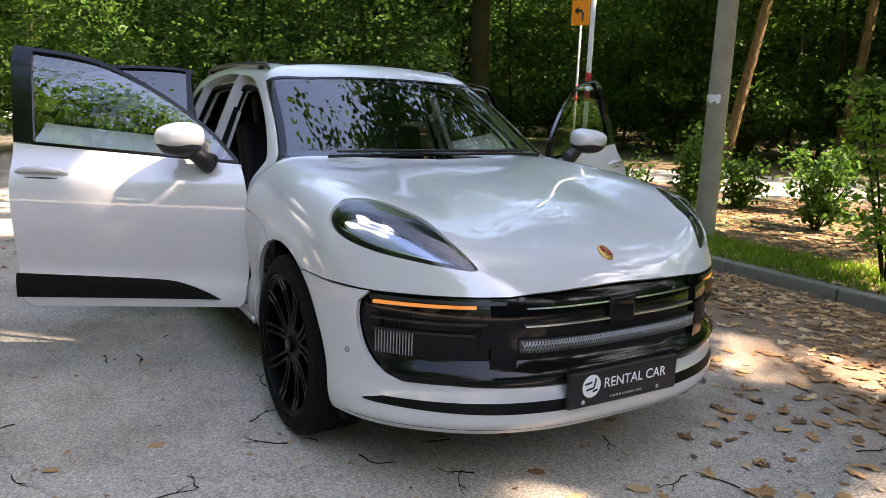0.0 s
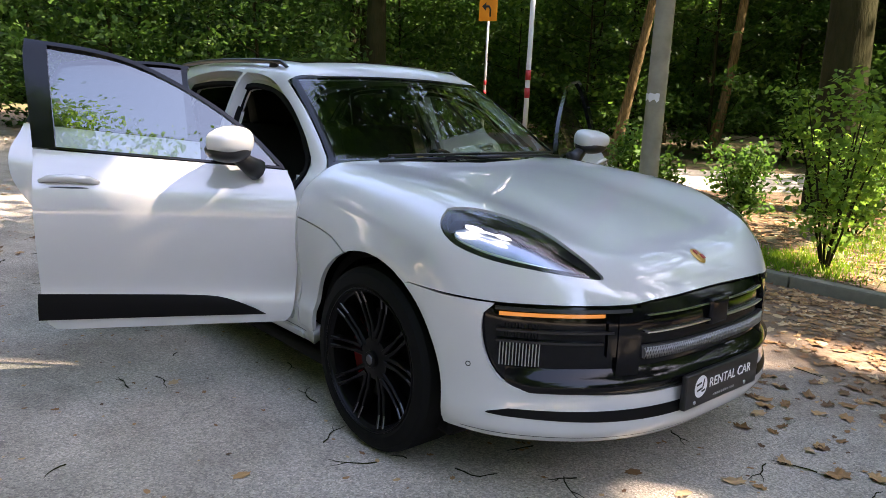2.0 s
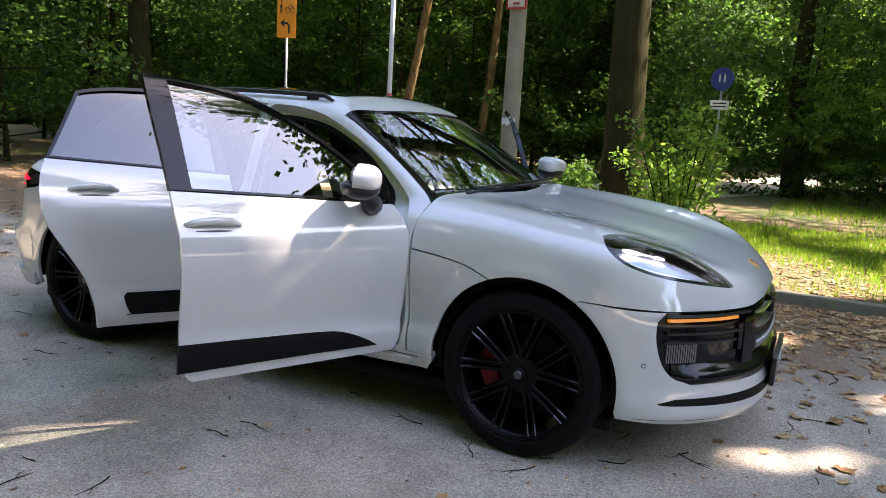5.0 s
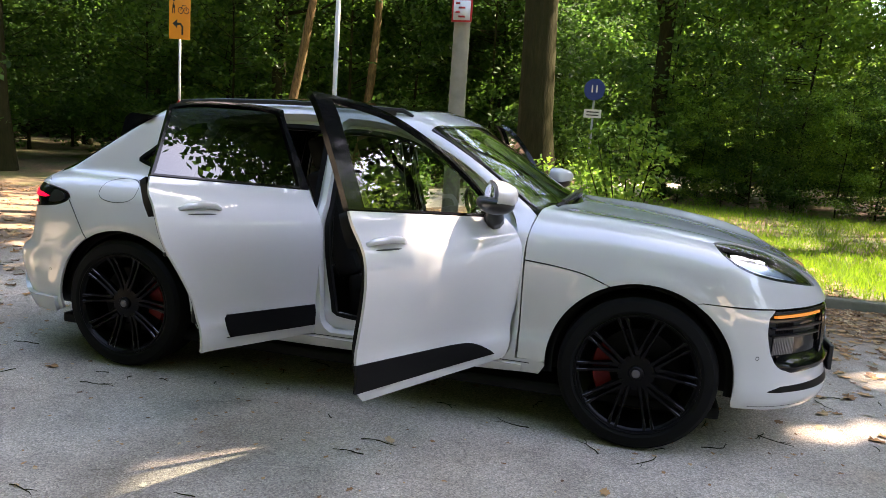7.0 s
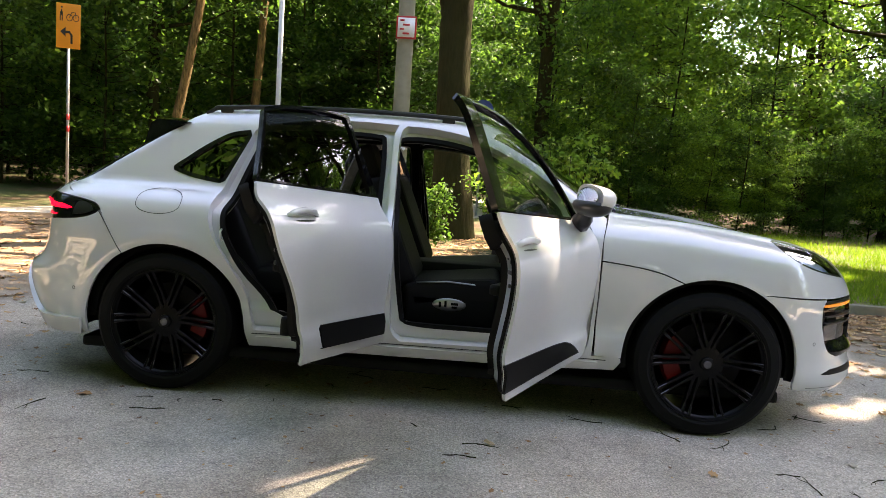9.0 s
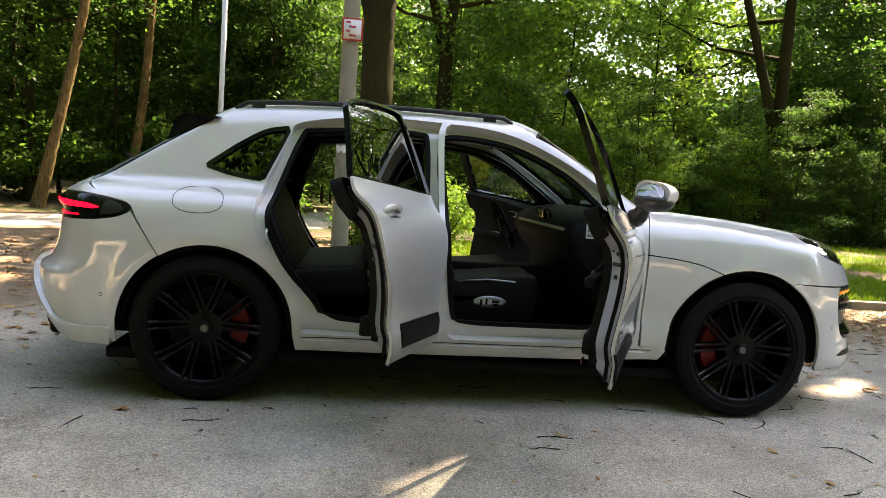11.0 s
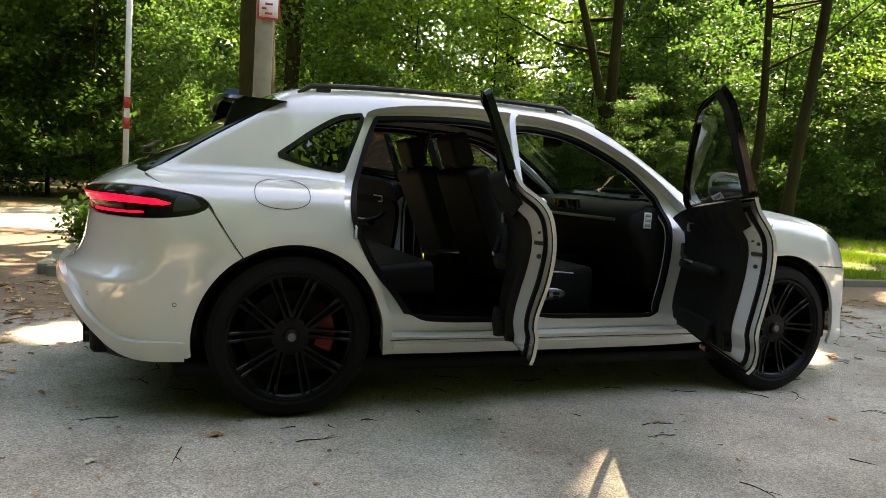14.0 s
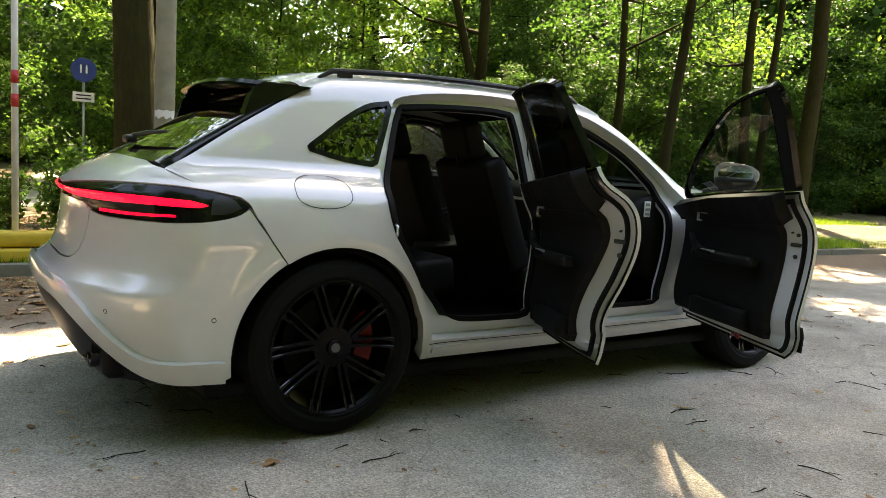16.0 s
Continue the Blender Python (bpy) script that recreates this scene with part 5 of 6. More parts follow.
def build_leaf(lo, hi):
    def build(t, p):
        geo = t.nodes.new("ShaderNodeNewGeometry")
        c = ramp(t, geo.outputs["Random Per Island"], [(0.0, lo), (0.75, hi), (1.0, (hi[0] * 1.6, hi[1] * 1.25, hi[2]))])
        t.links.new(c, p.inputs["Base Color"])
        p.inputs["Roughness"].default_value = 0.55
        p.inputs["Specular IOR Level"].default_value = 0.25
        tr = t.nodes.new("ShaderNodeBsdfTranslucent")
        t.links.new(mix(t, 0.38, c, (min(.26, hi[0] * 2.0), min(.46, hi[1] * 2.0), hi[2] * 1.6)), tr.inputs["Color"])
        mx = t.nodes.new("ShaderNodeMixShader")
        mx.inputs[0].default_value = 0.5
        t.links.new(p.outputs[0], mx.inputs[1])
        t.links.new(tr.outputs[0], mx.inputs[2])
        t.links.new(mx.outputs[0], t.nodes["Material Output"].inputs["Surface"])
    return build


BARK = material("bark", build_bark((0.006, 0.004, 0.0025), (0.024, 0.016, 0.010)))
# pale orange bark, its tone raised for sunlight on two trunks
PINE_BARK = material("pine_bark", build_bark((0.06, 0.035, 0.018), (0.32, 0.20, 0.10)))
# leaf tones; the light and dark ones also stand for sun and shade
LEAF = material("leaf", build_leaf((0.018, 0.052, 0.010), (0.075, 0.165, 0.024)))
LEAF_LIGHT = material("light_leaf", build_leaf((0.045, 0.12, 0.015), (0.15, 0.29, 0.035)))
LEAF_DARK = material("dark_leaf", build_leaf((0.011, 0.032, 0.008), (0.056, 0.130, 0.022)))


def build_woods_shade(t, p):
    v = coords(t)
    # near-black ramp paints the shade deep in the woods
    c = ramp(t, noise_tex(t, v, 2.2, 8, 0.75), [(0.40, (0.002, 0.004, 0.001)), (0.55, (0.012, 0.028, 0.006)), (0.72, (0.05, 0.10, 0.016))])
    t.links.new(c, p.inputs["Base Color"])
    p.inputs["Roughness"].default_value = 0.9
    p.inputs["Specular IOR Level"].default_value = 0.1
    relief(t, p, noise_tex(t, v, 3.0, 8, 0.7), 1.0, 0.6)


WOODS_SHADE = material("woods_shade", build_woods_shade)


def leaf_cloud(name, centres, per, spread, size, rng):
    """Small leaves, each a folded blade, in clumps round the centres."""
    c = np.repeat(np.asarray(centres), per, axis=0)
    n = len(c)
    p = c + rng.normal(0, 1, (n, 3)) * np.asarray(spread)
    up = rng.normal(0, .8, (n, 3)) + np.array([0, 0, 1.0])
    d = np.cross(up, rng.normal(0, 1, (n, 3)))
    d /= np.linalg.norm(d, axis=1)[:, None]
    q = np.cross(d, up)
    q /= np.linalg.norm(q, axis=1)[:, None]
    s = (size * rng.uniform(.6, 1.3, n))[:, None]
    tip, mid = p + d * s, p + d * s * .45
    v = np.stack([p, mid + q * s * .32, tip, mid - q * s * .32], 1).reshape(-1, 3)
    i = np.arange(n)[:, None] * 4
    f = i + np.array([[0, 1, 2, 3]])
    me = bpy.data.meshes.new(name)
    me.from_pydata(v.tolist(), [], f.tolist())
    return me


SUN_GAP = Vector((-.25, -1.91, 0))


def in_beam(p):
    """Whether a place shades the bright patch on the asphalt beside the doors."""
    d = Vector(p) - SUN_GAP
    return (d - SUN_FROM * d.dot(SUN_FROM)).length < .42


def tree(m, height, r, crown0, crown_r, clumps, per, rng, bark, leaf, label, leaf_size=.13, lean=0.0, limbs=9, spread=.45, fork=0.0):
    """A tapered trunk with limbs, and a crown of clumped leaves with gaps."""
    root = thing("tree", label, "tree", m, group="forest trees")
    bend = [(lean * h * .1 + .13 * (math.sin(h * .55 + r * 90) - math.sin(r * 90)), .05 * math.cos(h * .7 + r * 50), h) for h in np.linspace(-.1, height, 12)]
    rad = [r * (1.35 if k == 0 else 1.0 - .75 * k / 11) for k in range(12)]
    bm = tube_bm(bend, rad, 12)
    if fork:
        i = int((fork + .1) / (height + .1) * 11)
        way = [Vector(bend[i])]
        for k in range(1, 7):
            way.append(way[0] + Vector((-.34 * k - .05 * k * k * .5, .12 * k, (height - fork) * .12 * k)))
        tube_bm(way, [rad[i] * (.82 - .09 * k) for k in range(7)], 10, bm=bm)
    centres = []
    for k in range(limbs):
        u = rng.uniform(crown0 / height, .97)
        h = u * height
        a = rng.uniform(0, 2 * math.pi)
        base = Vector((lean * h * .1, 0, h))
        ln = crown_r * rng.uniform(.6, 1.05) * (1 - .45 * max(0, u - .5))
        tip = base + Vector((math.cos(a) * ln, math.sin(a) * ln, ln * rng.uniform(.15, .55)))
        shading = any(in_beam(m @ base.lerp(tip, w)) for w in (.1, .25, .4, .55, .7, .85, 1.0))
        mid = base.lerp(tip, .5) + Vector((0, 0, -.08 * ln))
        if not shading:
            tube_bm([base, mid, tip], [r * .34, r * .2, r * .06], 6, bm=bm)
        for _ in range(max(1, clumps // limbs)):
            w = rng.uniform(.35, 1.1)
            centres.append(np.array(base.lerp(tip, w)) + rng.normal(0, .5, 3) * (.9, .9, .5))
    part("trunk", bm, bark, root, angle=60)
    me = leaf_cloud("crown", centres, per, (spread, spread, spread * .45), leaf_size, rng)
    part_mesh("crown", me, leaf, root, smooth=False)
    return root


RNG = np.random.default_rng(7)
SUN_PATCHES = [(-.13, -1.73, .09), (-.21, -1.85, .11), (-.29, -1.97, .11), (-.36, -2.08, .07), (-.13, -1.93, .09), (-1.7, 5.0, .5), (-.7, 5.9, .5), (1.1, 4.2, .5), (2.35, -.35, .14), (1.8, 1.55, .2), (1.55, 1.95, .2), (2.1, 2.05, .25), (2.7, -.1, .12), (2.4, -.85, .08), (3.0, .9, .2),
               (-2.6, -.45, .14), (-2.45, -.12, .1), (-2.35, 1.0, .28), (-5.5, 3.5, .8), (-4.5, 2.4, .5), (-4.1, -1.9, .3), (-4.9, 9.8, 1.2), (-6.4, 8.6, .7), (-7.5, 4.5, 1.0), (-3.4, 6.5, .8),
               (4.7, .0, .5), (7.2, 2.0, .8), (5.0, 3.0, .6), (1.6, 5.2, .9), (2.4, 4.4, .8), (1.0, 6.4, .7), (3.6, 4.3, .6), (4.2, 6.0, .9), (7.0, 9.0, 1.4), (9.0, 6.0, 1.2), (11.5, 8.0, 1.5), (3.0, 8.0, .8)]


def thin_out(me, at):
    """Opens gaps in a crown, where the sun comes through to the asphalt."""
    v = np.empty(len(me.vertices) * 3)
    me.vertices.foreach_get("co", v)
    v = v.reshape(-1, 4, 3)
    c = v.mean(1) + np.array(at)
    s = np.array(SUN_FROM)
    keep = np.ones(len(c), bool)
    for x, y, r in SUN_PATCHES:
        d = c - np.array((x, y, 0))
        d = d - (d @ s)[:, None] * s
        keep &= np.linalg.norm(d, axis=1) > r + .1
    v = v[keep].reshape(-1, 3)
    f = np.arange(len(v)).reshape(-1, 4)
    out = bpy.data.meshes.new("crown")
    out.from_pydata(v.tolist(), [], f.tolist())
    return out


def big_tree(x, y, height, r, crown0, crown_r, clumps, per, leaf, lean=0.0, bark=BARK, label="old broadleaf tree with a dark furrowed trunk", spread=.55, limbs=26, size=.17, fork=0.0):
    t = tree(pose(x, y, 0), height, r, crown0, crown_r, clumps, per, RNG, bark, leaf, label, size, lean, limbs=limbs, spread=spread, fork=fork)
    crown = [o for o in t.children if o.name.startswith("crown")][0]
    old = crown.data
    crown.data = thin_out(old, (x, y, 0))
    crown.data.materials.append(leaf)
    bpy.data.meshes.remove(old)
    return t


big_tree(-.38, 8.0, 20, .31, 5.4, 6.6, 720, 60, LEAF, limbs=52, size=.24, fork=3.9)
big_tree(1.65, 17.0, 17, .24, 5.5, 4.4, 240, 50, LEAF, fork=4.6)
big_tree(-8.15, 13.5, 17, .13, 6.5, 3.4, 200, 50, LEAF_DARK, 1.6, PINE_BARK, "slim leaning tree, pale orange bark with sunlight in its colour")
big_tree(-7.1, 16.5, 16, .14, 5.5, 4.2, 260, 50, LEAF_DARK, 1.0, PINE_BARK, "slim tree, pale orange bark with sunlight in its colour")
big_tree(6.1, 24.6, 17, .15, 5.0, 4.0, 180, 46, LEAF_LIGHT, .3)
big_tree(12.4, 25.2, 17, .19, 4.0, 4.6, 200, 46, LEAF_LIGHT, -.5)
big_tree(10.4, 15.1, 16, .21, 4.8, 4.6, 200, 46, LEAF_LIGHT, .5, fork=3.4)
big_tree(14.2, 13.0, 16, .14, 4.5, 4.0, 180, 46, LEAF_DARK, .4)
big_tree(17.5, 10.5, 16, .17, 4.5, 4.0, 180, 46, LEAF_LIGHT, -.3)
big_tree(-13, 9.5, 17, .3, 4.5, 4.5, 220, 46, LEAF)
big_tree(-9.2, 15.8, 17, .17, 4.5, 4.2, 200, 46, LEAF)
# trees at the verge and lot's end, placed so unseen crowns shade the car
big_tree(8.9, 6.3, 13.3, .12, 6.5, 6.2, 560, 55, LEAF, .3, spread=.8, limbs=44, size=.36)
big_tree(18.5, 9.3, 27, .26, 15.0, 6.0, 620, 55, LEAF, spread=.9, limbs=48, size=.42)
big_tree(15.5, 8.6, 18, .11, 9.0, 5.0, 380, 50, LEAF, spread=.8, limbs=40, size=.42)
# unseen trees behind the camera, added for window reflections and a darker flank
big_tree(3.8, -11.8, 15, .24, 3.6, 3.8, 300, 45, LEAF_DARK, spread=.7, limbs=34, size=.34)
big_tree(14.0, -17.0, 16, .24, 3.6, 4.6, 300, 45, LEAF, spread=.7, limbs=34, size=.36)
for x, y, h in ((-5.0, -11.5, 15), (-10.0, -10.5, 16), (.5, -14.0, 14), (-7.0, -7.8, 14), (-10.5, -4.5, 13)):
    big_tree(x, y, h, .24, 3.6, 3.8, 260, 45, LEAF_DARK, spread=.7, limbs=34, size=.34)

kinds = []
for k in range(4):
    kinds.append(tree(pose(-300 - 15 * k, -300, 0), 7.5 + .8 * k, .04 + .008 * k, .2, 2.6, 150, 84, RNG, BARK, (LEAF, LEAF_LIGHT, LEAF_DARK, LEAF)[k], "young leafy understorey tree, green to the ground", .170, limbs=38, spread=.30))
for k in range(3):
    kinds.append(tree(pose(-300 - 15 * k, -320, 0), 16 + k, .15 + .03 * k, 4.0, 4.2, 220, 44, RNG, BARK, (LEAF, LEAF_DARK, LEAF_LIGHT)[k], "tall slim broadleaf forest tree in green leaf", .24, limbs=26, spread=.7))


def on_path(x, y):
    return abs(x - (-2.2 + (y - 12) * .21)) < 2.6 and y < 40


for y0, n, x0, x1, low in ((18.0, 15, -24, 26, True), (21.5, 17, -30, 36, True), (26, 16, -34, 44, True), (24, 11, -28, 36, False), (31, 15, -40, 56, False), (33, 15, -38, 54, True)):
    for i in range(n):
        x = x0 + (x1 - x0) * (i + RNG.uniform(.1, .9)) / n
        y = y0 + RNG.uniform(-1.4, 1.4)
        if on_path(x, y) or (y0 > 23 and x > 5 and i % 2) or (3 < x < 12 and i % 3 == 1):
            continue
        if x < -7 and low:
            y -= 4.0
        k = int(RNG.integers(0, 4)) if low else 4 + int(RNG.integers(0, 3))
        # leaf tone picked by place paints sunny and shaded parts of the woods
        if low and (x < -14 or x > 15) and k in (0, 1, 3):
            k = 2
        if low and -8 < x < 1 and i % 2:
            k = 2
        if 2 < x < 12 and k in (0, 3):
            k = 1
        if 2 < x < 12 and k in (2, 5):
            k = 1 if low else 6
        if not 2 < x < 12 and k in (1, 6):
            k = 0 if low else 5
        copy_thing(kinds[k], pose(x, y, 0, 0, 0, RNG.uniform(0, 360)))
# includes unseen trees round the lot, added to darken the car's rear
for x, y, k in ((-16, 3.5, 2), (-20, 5.5, 2), (-23, 8, 2), (-18, 7, 2), (-22, -2, 0), (-21, 3, 2), (-26, 0, 0), (-14, 6.5, 2), (-17, -5, 0), (-19, -9, 3), (-16, -1, 2), (-17, -13, 0), (-14, -17, 3), (-24, -12, 2), (17, 14.5, 2), (22, 15, 2), (27, 14, 2), (30, 10, 6), (36, 6, 4), (-3, -9.5, 0), (-6.4, -9.2, 3), (-9.6, -8.2, 2), (-12.5, -6, 0), (-13.5, -2.5, 3), (-8, -11, 5), (-12.5, -9, 4), (-5, -14, 2), (-9, -13, 0), (-13, -13, 2), (-2, -17, 3), (-7, -18, 0), (-12, -19, 4), (-4, -20, 5), (-17, -16, 4), (-10, -16, 2), (1, -20, 4), (38, 12, 1), (2.5, 37, 0), (5.5, 41, 1), (8, 38, 3), (-.5, 42, 1), (3.5, 34, 1)):
    copy_thing(kinds[k], pose(x, y, 0, 0, 0, RNG.uniform(0, 360)))

# two tall trees added to shade the woods on the left
for x, y in ((-16.5, 11.5), (-19.5, 13.0)):
    copy_thing(kinds[5], pose(x, y, 0, 0, 0, RNG.uniform(0, 360)))
for i in range(36):
    x = 1.9 + i * .75 + RNG.uniform(-.3, .3)
    copy_thing(kinds[2 if x > 11 or i % 3 == 0 else i % 2], pose(x, 15.7 - .055 * x + RNG.uniform(-.6, .8), 0, 0, 0, RNG.uniform(0, 360)) @ Matrix.Scale(RNG.uniform(.26, .45), 4))
for x, y in ((-3.6, 19.5), (-5.0, 21.0), (-3.2, 23.5), (-2.4, 27.0)):
    copy_thing(kinds[2], pose(x, y, 0, 0, 0, RNG.uniform(0, 360)))

# the woods behind all that, too far to tell apart
m = 95000
ang = RNG.uniform(radians(-12), radians(205), m)
dist = RNG.uniform(40, 47, m)
cent = np.stack([dist * np.cos(ang), dist * np.sin(ang), np.where((ang > 1.0) & (ang < 1.5), np.where(np.abs(ang - 1.17) < .14, 7, 12), 19) * RNG.uniform(0, 1, m) ** .9], 1)
tagged(part_mesh("far_woods", leaf_cloud("far_woods", cent, 1, .3, .95, RNG), LEAF_DARK, None, smooth=False), "dense dark green woodland in the distance", "woods", kind="stuff")
# added solid band that closes sky holes; shade is in its colour
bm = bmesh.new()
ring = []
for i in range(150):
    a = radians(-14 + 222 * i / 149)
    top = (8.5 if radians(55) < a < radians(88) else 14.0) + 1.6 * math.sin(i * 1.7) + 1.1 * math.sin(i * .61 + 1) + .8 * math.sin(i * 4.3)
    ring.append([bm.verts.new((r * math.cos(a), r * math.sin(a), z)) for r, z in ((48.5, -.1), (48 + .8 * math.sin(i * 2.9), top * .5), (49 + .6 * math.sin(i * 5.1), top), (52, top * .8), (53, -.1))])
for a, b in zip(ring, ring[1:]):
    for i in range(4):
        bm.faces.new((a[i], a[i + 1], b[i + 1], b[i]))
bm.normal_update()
tagged(part("woods_mass", bm, WOODS_SHADE, None, smooth=False), "solid dark backdrop behind the woods, its shade painted in", "woods", kind="stuff")
# unseen hedge and trees across the lot behind the camera, added to block low sky
for i in range(46):
    a = radians(-172 + 150 * (i + RNG.uniform(.1, .9)) / 46)
    d = RNG.uniform(15, 22) if a < radians(-58) else RNG.uniform(22, 28)
    copy_thing(kinds[5 if a < radians(-50) else 4 + i % 3], pose(-1 + d * math.cos(a), -3 + d * math.sin(a), 0, 0, 0, RNG.uniform(0, 360)))
for i in range(44):
    a = radians(-178 + 166 * (i + RNG.uniform(.1, .9)) / 44)
    d = RNG.uniform(15, 19) if a < radians(-58) else RNG.uniform(21, 25)
    copy_thing(kinds[2 if a < radians(-50) else i % 4], pose(-1 + d * math.cos(a), -3 + d * math.sin(a), 0, 0, 0, RNG.uniform(0, 360)))
for i in range(14):
    a = radians(-20 + 45 * i / 13)
    copy_thing(kinds[i % 4], pose(40 * math.cos(a), 40 * math.sin(a), 0, 0, 0, RNG.uniform(0, 360)))
for src in kinds:
    for o in (*src.children_recursive, src):
        bpy.data.objects.remove(o)


# ---- shrubs ----
def shrub(x, y, h, w, n, leaf, label, size=.07):
    root = thing("shrub", label, "shrub", pose(x, y, 0), group="verge shrubs")
    bm = bmesh.new()
    centres = []
    for k in range(9):
        a = RNG.uniform(0, 6.28)
        tip = Vector((math.cos(a) * w * RNG.uniform(.2, 1), math.sin(a) * w * RNG.uniform(.2, 1), h * RNG.uniform(.55, 1)))
        tube_bm([(0, 0, 0), tip * .5 + Vector((0, 0, .08)), tip], [.012, .009, .003], 5, bm=bm)
        centres += [np.array(tip * u) + RNG.normal(0, .05, 3) for u in (.35, .5, .65, .8, .92, 1.0)]
    part("stem", bm, BARK, root, angle=60)
    part_mesh("foliage", leaf_cloud("foliage", centres, int(1.5 * n) // len(centres), (.085, .085, .06), size, RNG), leaf, root, smooth=False)
    return root


shrub(1.14, 4.0, 1.7, .62, 1300, LEAF_LIGHT, "light green sapling shrub on the grass verge")
shrub(-1.75, 5.0, 1.15, .45, 1300, LEAF, "dark green verge shrub with thin stems")
shrub(-.7, 5.9, 1.05, .5, 1300, LEAF, "dark green verge shrub with thin stems")
shrub(.5, 6.3, 1.2, .6, 1500, LEAF_LIGHT, "light green sapling shrub on the grass verge")
shrub(-2.3, 6.6, .75, .4, 900, LEAF, "dark green verge shrub with thin stems")
shrub(-2.6, 4.9, .7, .35, 900, LEAF, "dark green verge shrub with thin stems")


# ---- verge, kerb, grass ----
verge_pts = [(-2.85, 3.56), (40, 3.56), (40, 12), (14, 14.5), (5.2, 15.0), (1.0, 16.5), (-.5, 12.3), (-2.85, 8.0)]
bm = bmesh.new()
top = [bm.verts.new((x, y, .085)) for x, y in verge_pts]
bot = [bm.verts.new((x, y, -.03)) for x, y in verge_pts]
bm.faces.new(top)
for i in range(len(top)):
    bm.faces.new((bot[i], bot[(i + 1) % len(top)], top[(i + 1) % len(top)], top[i]))
tagged(part("verge", bm, SOIL, None, smooth=False), "raised earth verge strewn with leaf litter", "verge", kind="structure")

kerb = thing("kerb", "low weathered concrete kerb along the verge", "kerb", kind="structure")
stone = box_bm((.985, .13, .20), (0, 0, -.005), .02)
me = bpy.data.meshes.new("kerb_stone")
stone.to_mesh(me)
stone.free()
me.materials.append(KERB)
for k in range(24):
    s = new("kerb_stone", me)
    s.parent = kerb
    s.matrix_world = pose(-2.40 + k * 1.0, 3.49 + RNG.uniform(-.008, .008), RNG.uniform(-.008, .008), 0, 0, RNG.uniform(-.5, .5))
for k in range(5):
    s = new("kerb_stone", me)
    s.parent = kerb
    s.matrix_world = pose(-2.92, 4.06 + k * 1.0, RNG.uniform(-.008, .008), 0, 0, 90 + RNG.uniform(-.5, .5))


def blades(name, n, region, h, mat, label, z=.085):
    xs = RNG.uniform(region[0], region[1], n)
    ys = RNG.uniform(region[2], region[3], n)
    dens = np.sin(xs * 1.7 + 1) * np.cos(ys * 1.3) + np.sin(xs * .6 + ys * .9)
    keep = RNG.uniform(-1.6, 1.2, n) < dens
    xs, ys = xs[keep], ys[keep]
    n = len(xs)
    a = RNG.uniform(0, 6.28, n)
    hh = h * RNG.uniform(.5, 1.3, n)
    lean_ = RNG.normal(0, .45, (n, 2)) * hh[:, None]
    w = .006 * (1 + 0 * a)
    v = np.empty((n, 3, 3))
    v[:, 0] = np.stack([xs - np.cos(a) * w, ys - np.sin(a) * w, 0 * xs + z], 1)
    v[:, 1] = np.stack([xs + np.cos(a) * w, ys + np.sin(a) * w, 0 * xs + z], 1)
    v[:, 2] = np.stack([xs + lean_[:, 0], ys + lean_[:, 1], z + hh], 1)
    m = bpy.data.meshes.new(name)
    m.from_pydata(v.reshape(-1, 3).tolist(), [], np.arange(3 * n).reshape(-1, 3).tolist())
    return tagged(part_mesh(name, m, mat, None, smooth=False), label, "grass", kind="stuff")


GRASS = material("grass", build_leaf((0.04, 0.11, 0.006), (0.15, 0.26, 0.016)))
blades("grass", 90000, (.6, 13, 3.58, 9), .085, GRASS, "sunlit uneven green grass on the verge")
blades("grass", 14000, (-2.8, 1.4, 3.58, 4.4), .07, GRASS, "thin grass edge along the kerb")
blades("grass", 40000, (1.5, 22, 8.5, 15), .14, GRASS, "sunlit uneven green grass on the verge")


def build_litter(t, p):
    geo = t.nodes.new("ShaderNodeNewGeometry")
    c = ramp(t, geo.outputs["Random Per Island"], [(0, (.10, .05, .02)), (.4, (.25, .125, .045)), (.75, (.40, .23, .09)), (1, (.50, .36, .20))])
    t.links.new(c, p.inputs["Base Color"])
    p.inputs["Roughness"].default_value = .75


LITTER = material("leaf_litter", build_litter)


def litter(name, n, place, z, size, label):
    """Curled dry leaves that lie on the ground."""
    v, f = [], []
    for _ in range(n):
        x, y = place()
        s = size * RNG.uniform(.5, 1.4)
        a = RNG.uniform(0, 6.28)
        pts = []
        lobes = 7
        for k in range(2 * lobes):
            r = s * (1 if k % 2 == 0 else .74) * (1 - .25 * math.cos(math.pi * k / lobes))
            b = math.pi * k / lobes
            lx, ly = r * math.cos(b) * 1.0, r * math.sin(b) * .58
            pts.append((x + lx * math.cos(a) - ly * math.sin(a), y + lx * math.sin(a) + ly * math.cos(a), z + .003 + s * abs(RNG.normal(0, .16)) * (1 if k % 2 == 0 else .6)))
        i = len(v)
        v += [(x, y, z + .006)] + pts
        f += [(i, i + 1 + k, i + 1 + (k + 1) % (2 * lobes)) for k in range(2 * lobes)]
    m = bpy.data.meshes.new(name)
    m.from_pydata(v, [], f)
    return tagged(part_mesh(name, m, LITTER, None, smooth=False), label, "leaves", kind="stuff")


def by_kerb():
    return RNG.uniform(-2.6, 6), 3.40 - abs(RNG.normal(0, .75))


def on_lot():
    return RNG.uniform(-5, 4.5), RNG.uniform(-4.2, 3.2)


def right_lot():
    return RNG.uniform(1.6, 5), 3.3 - abs(RNG.normal(0, 1.3))


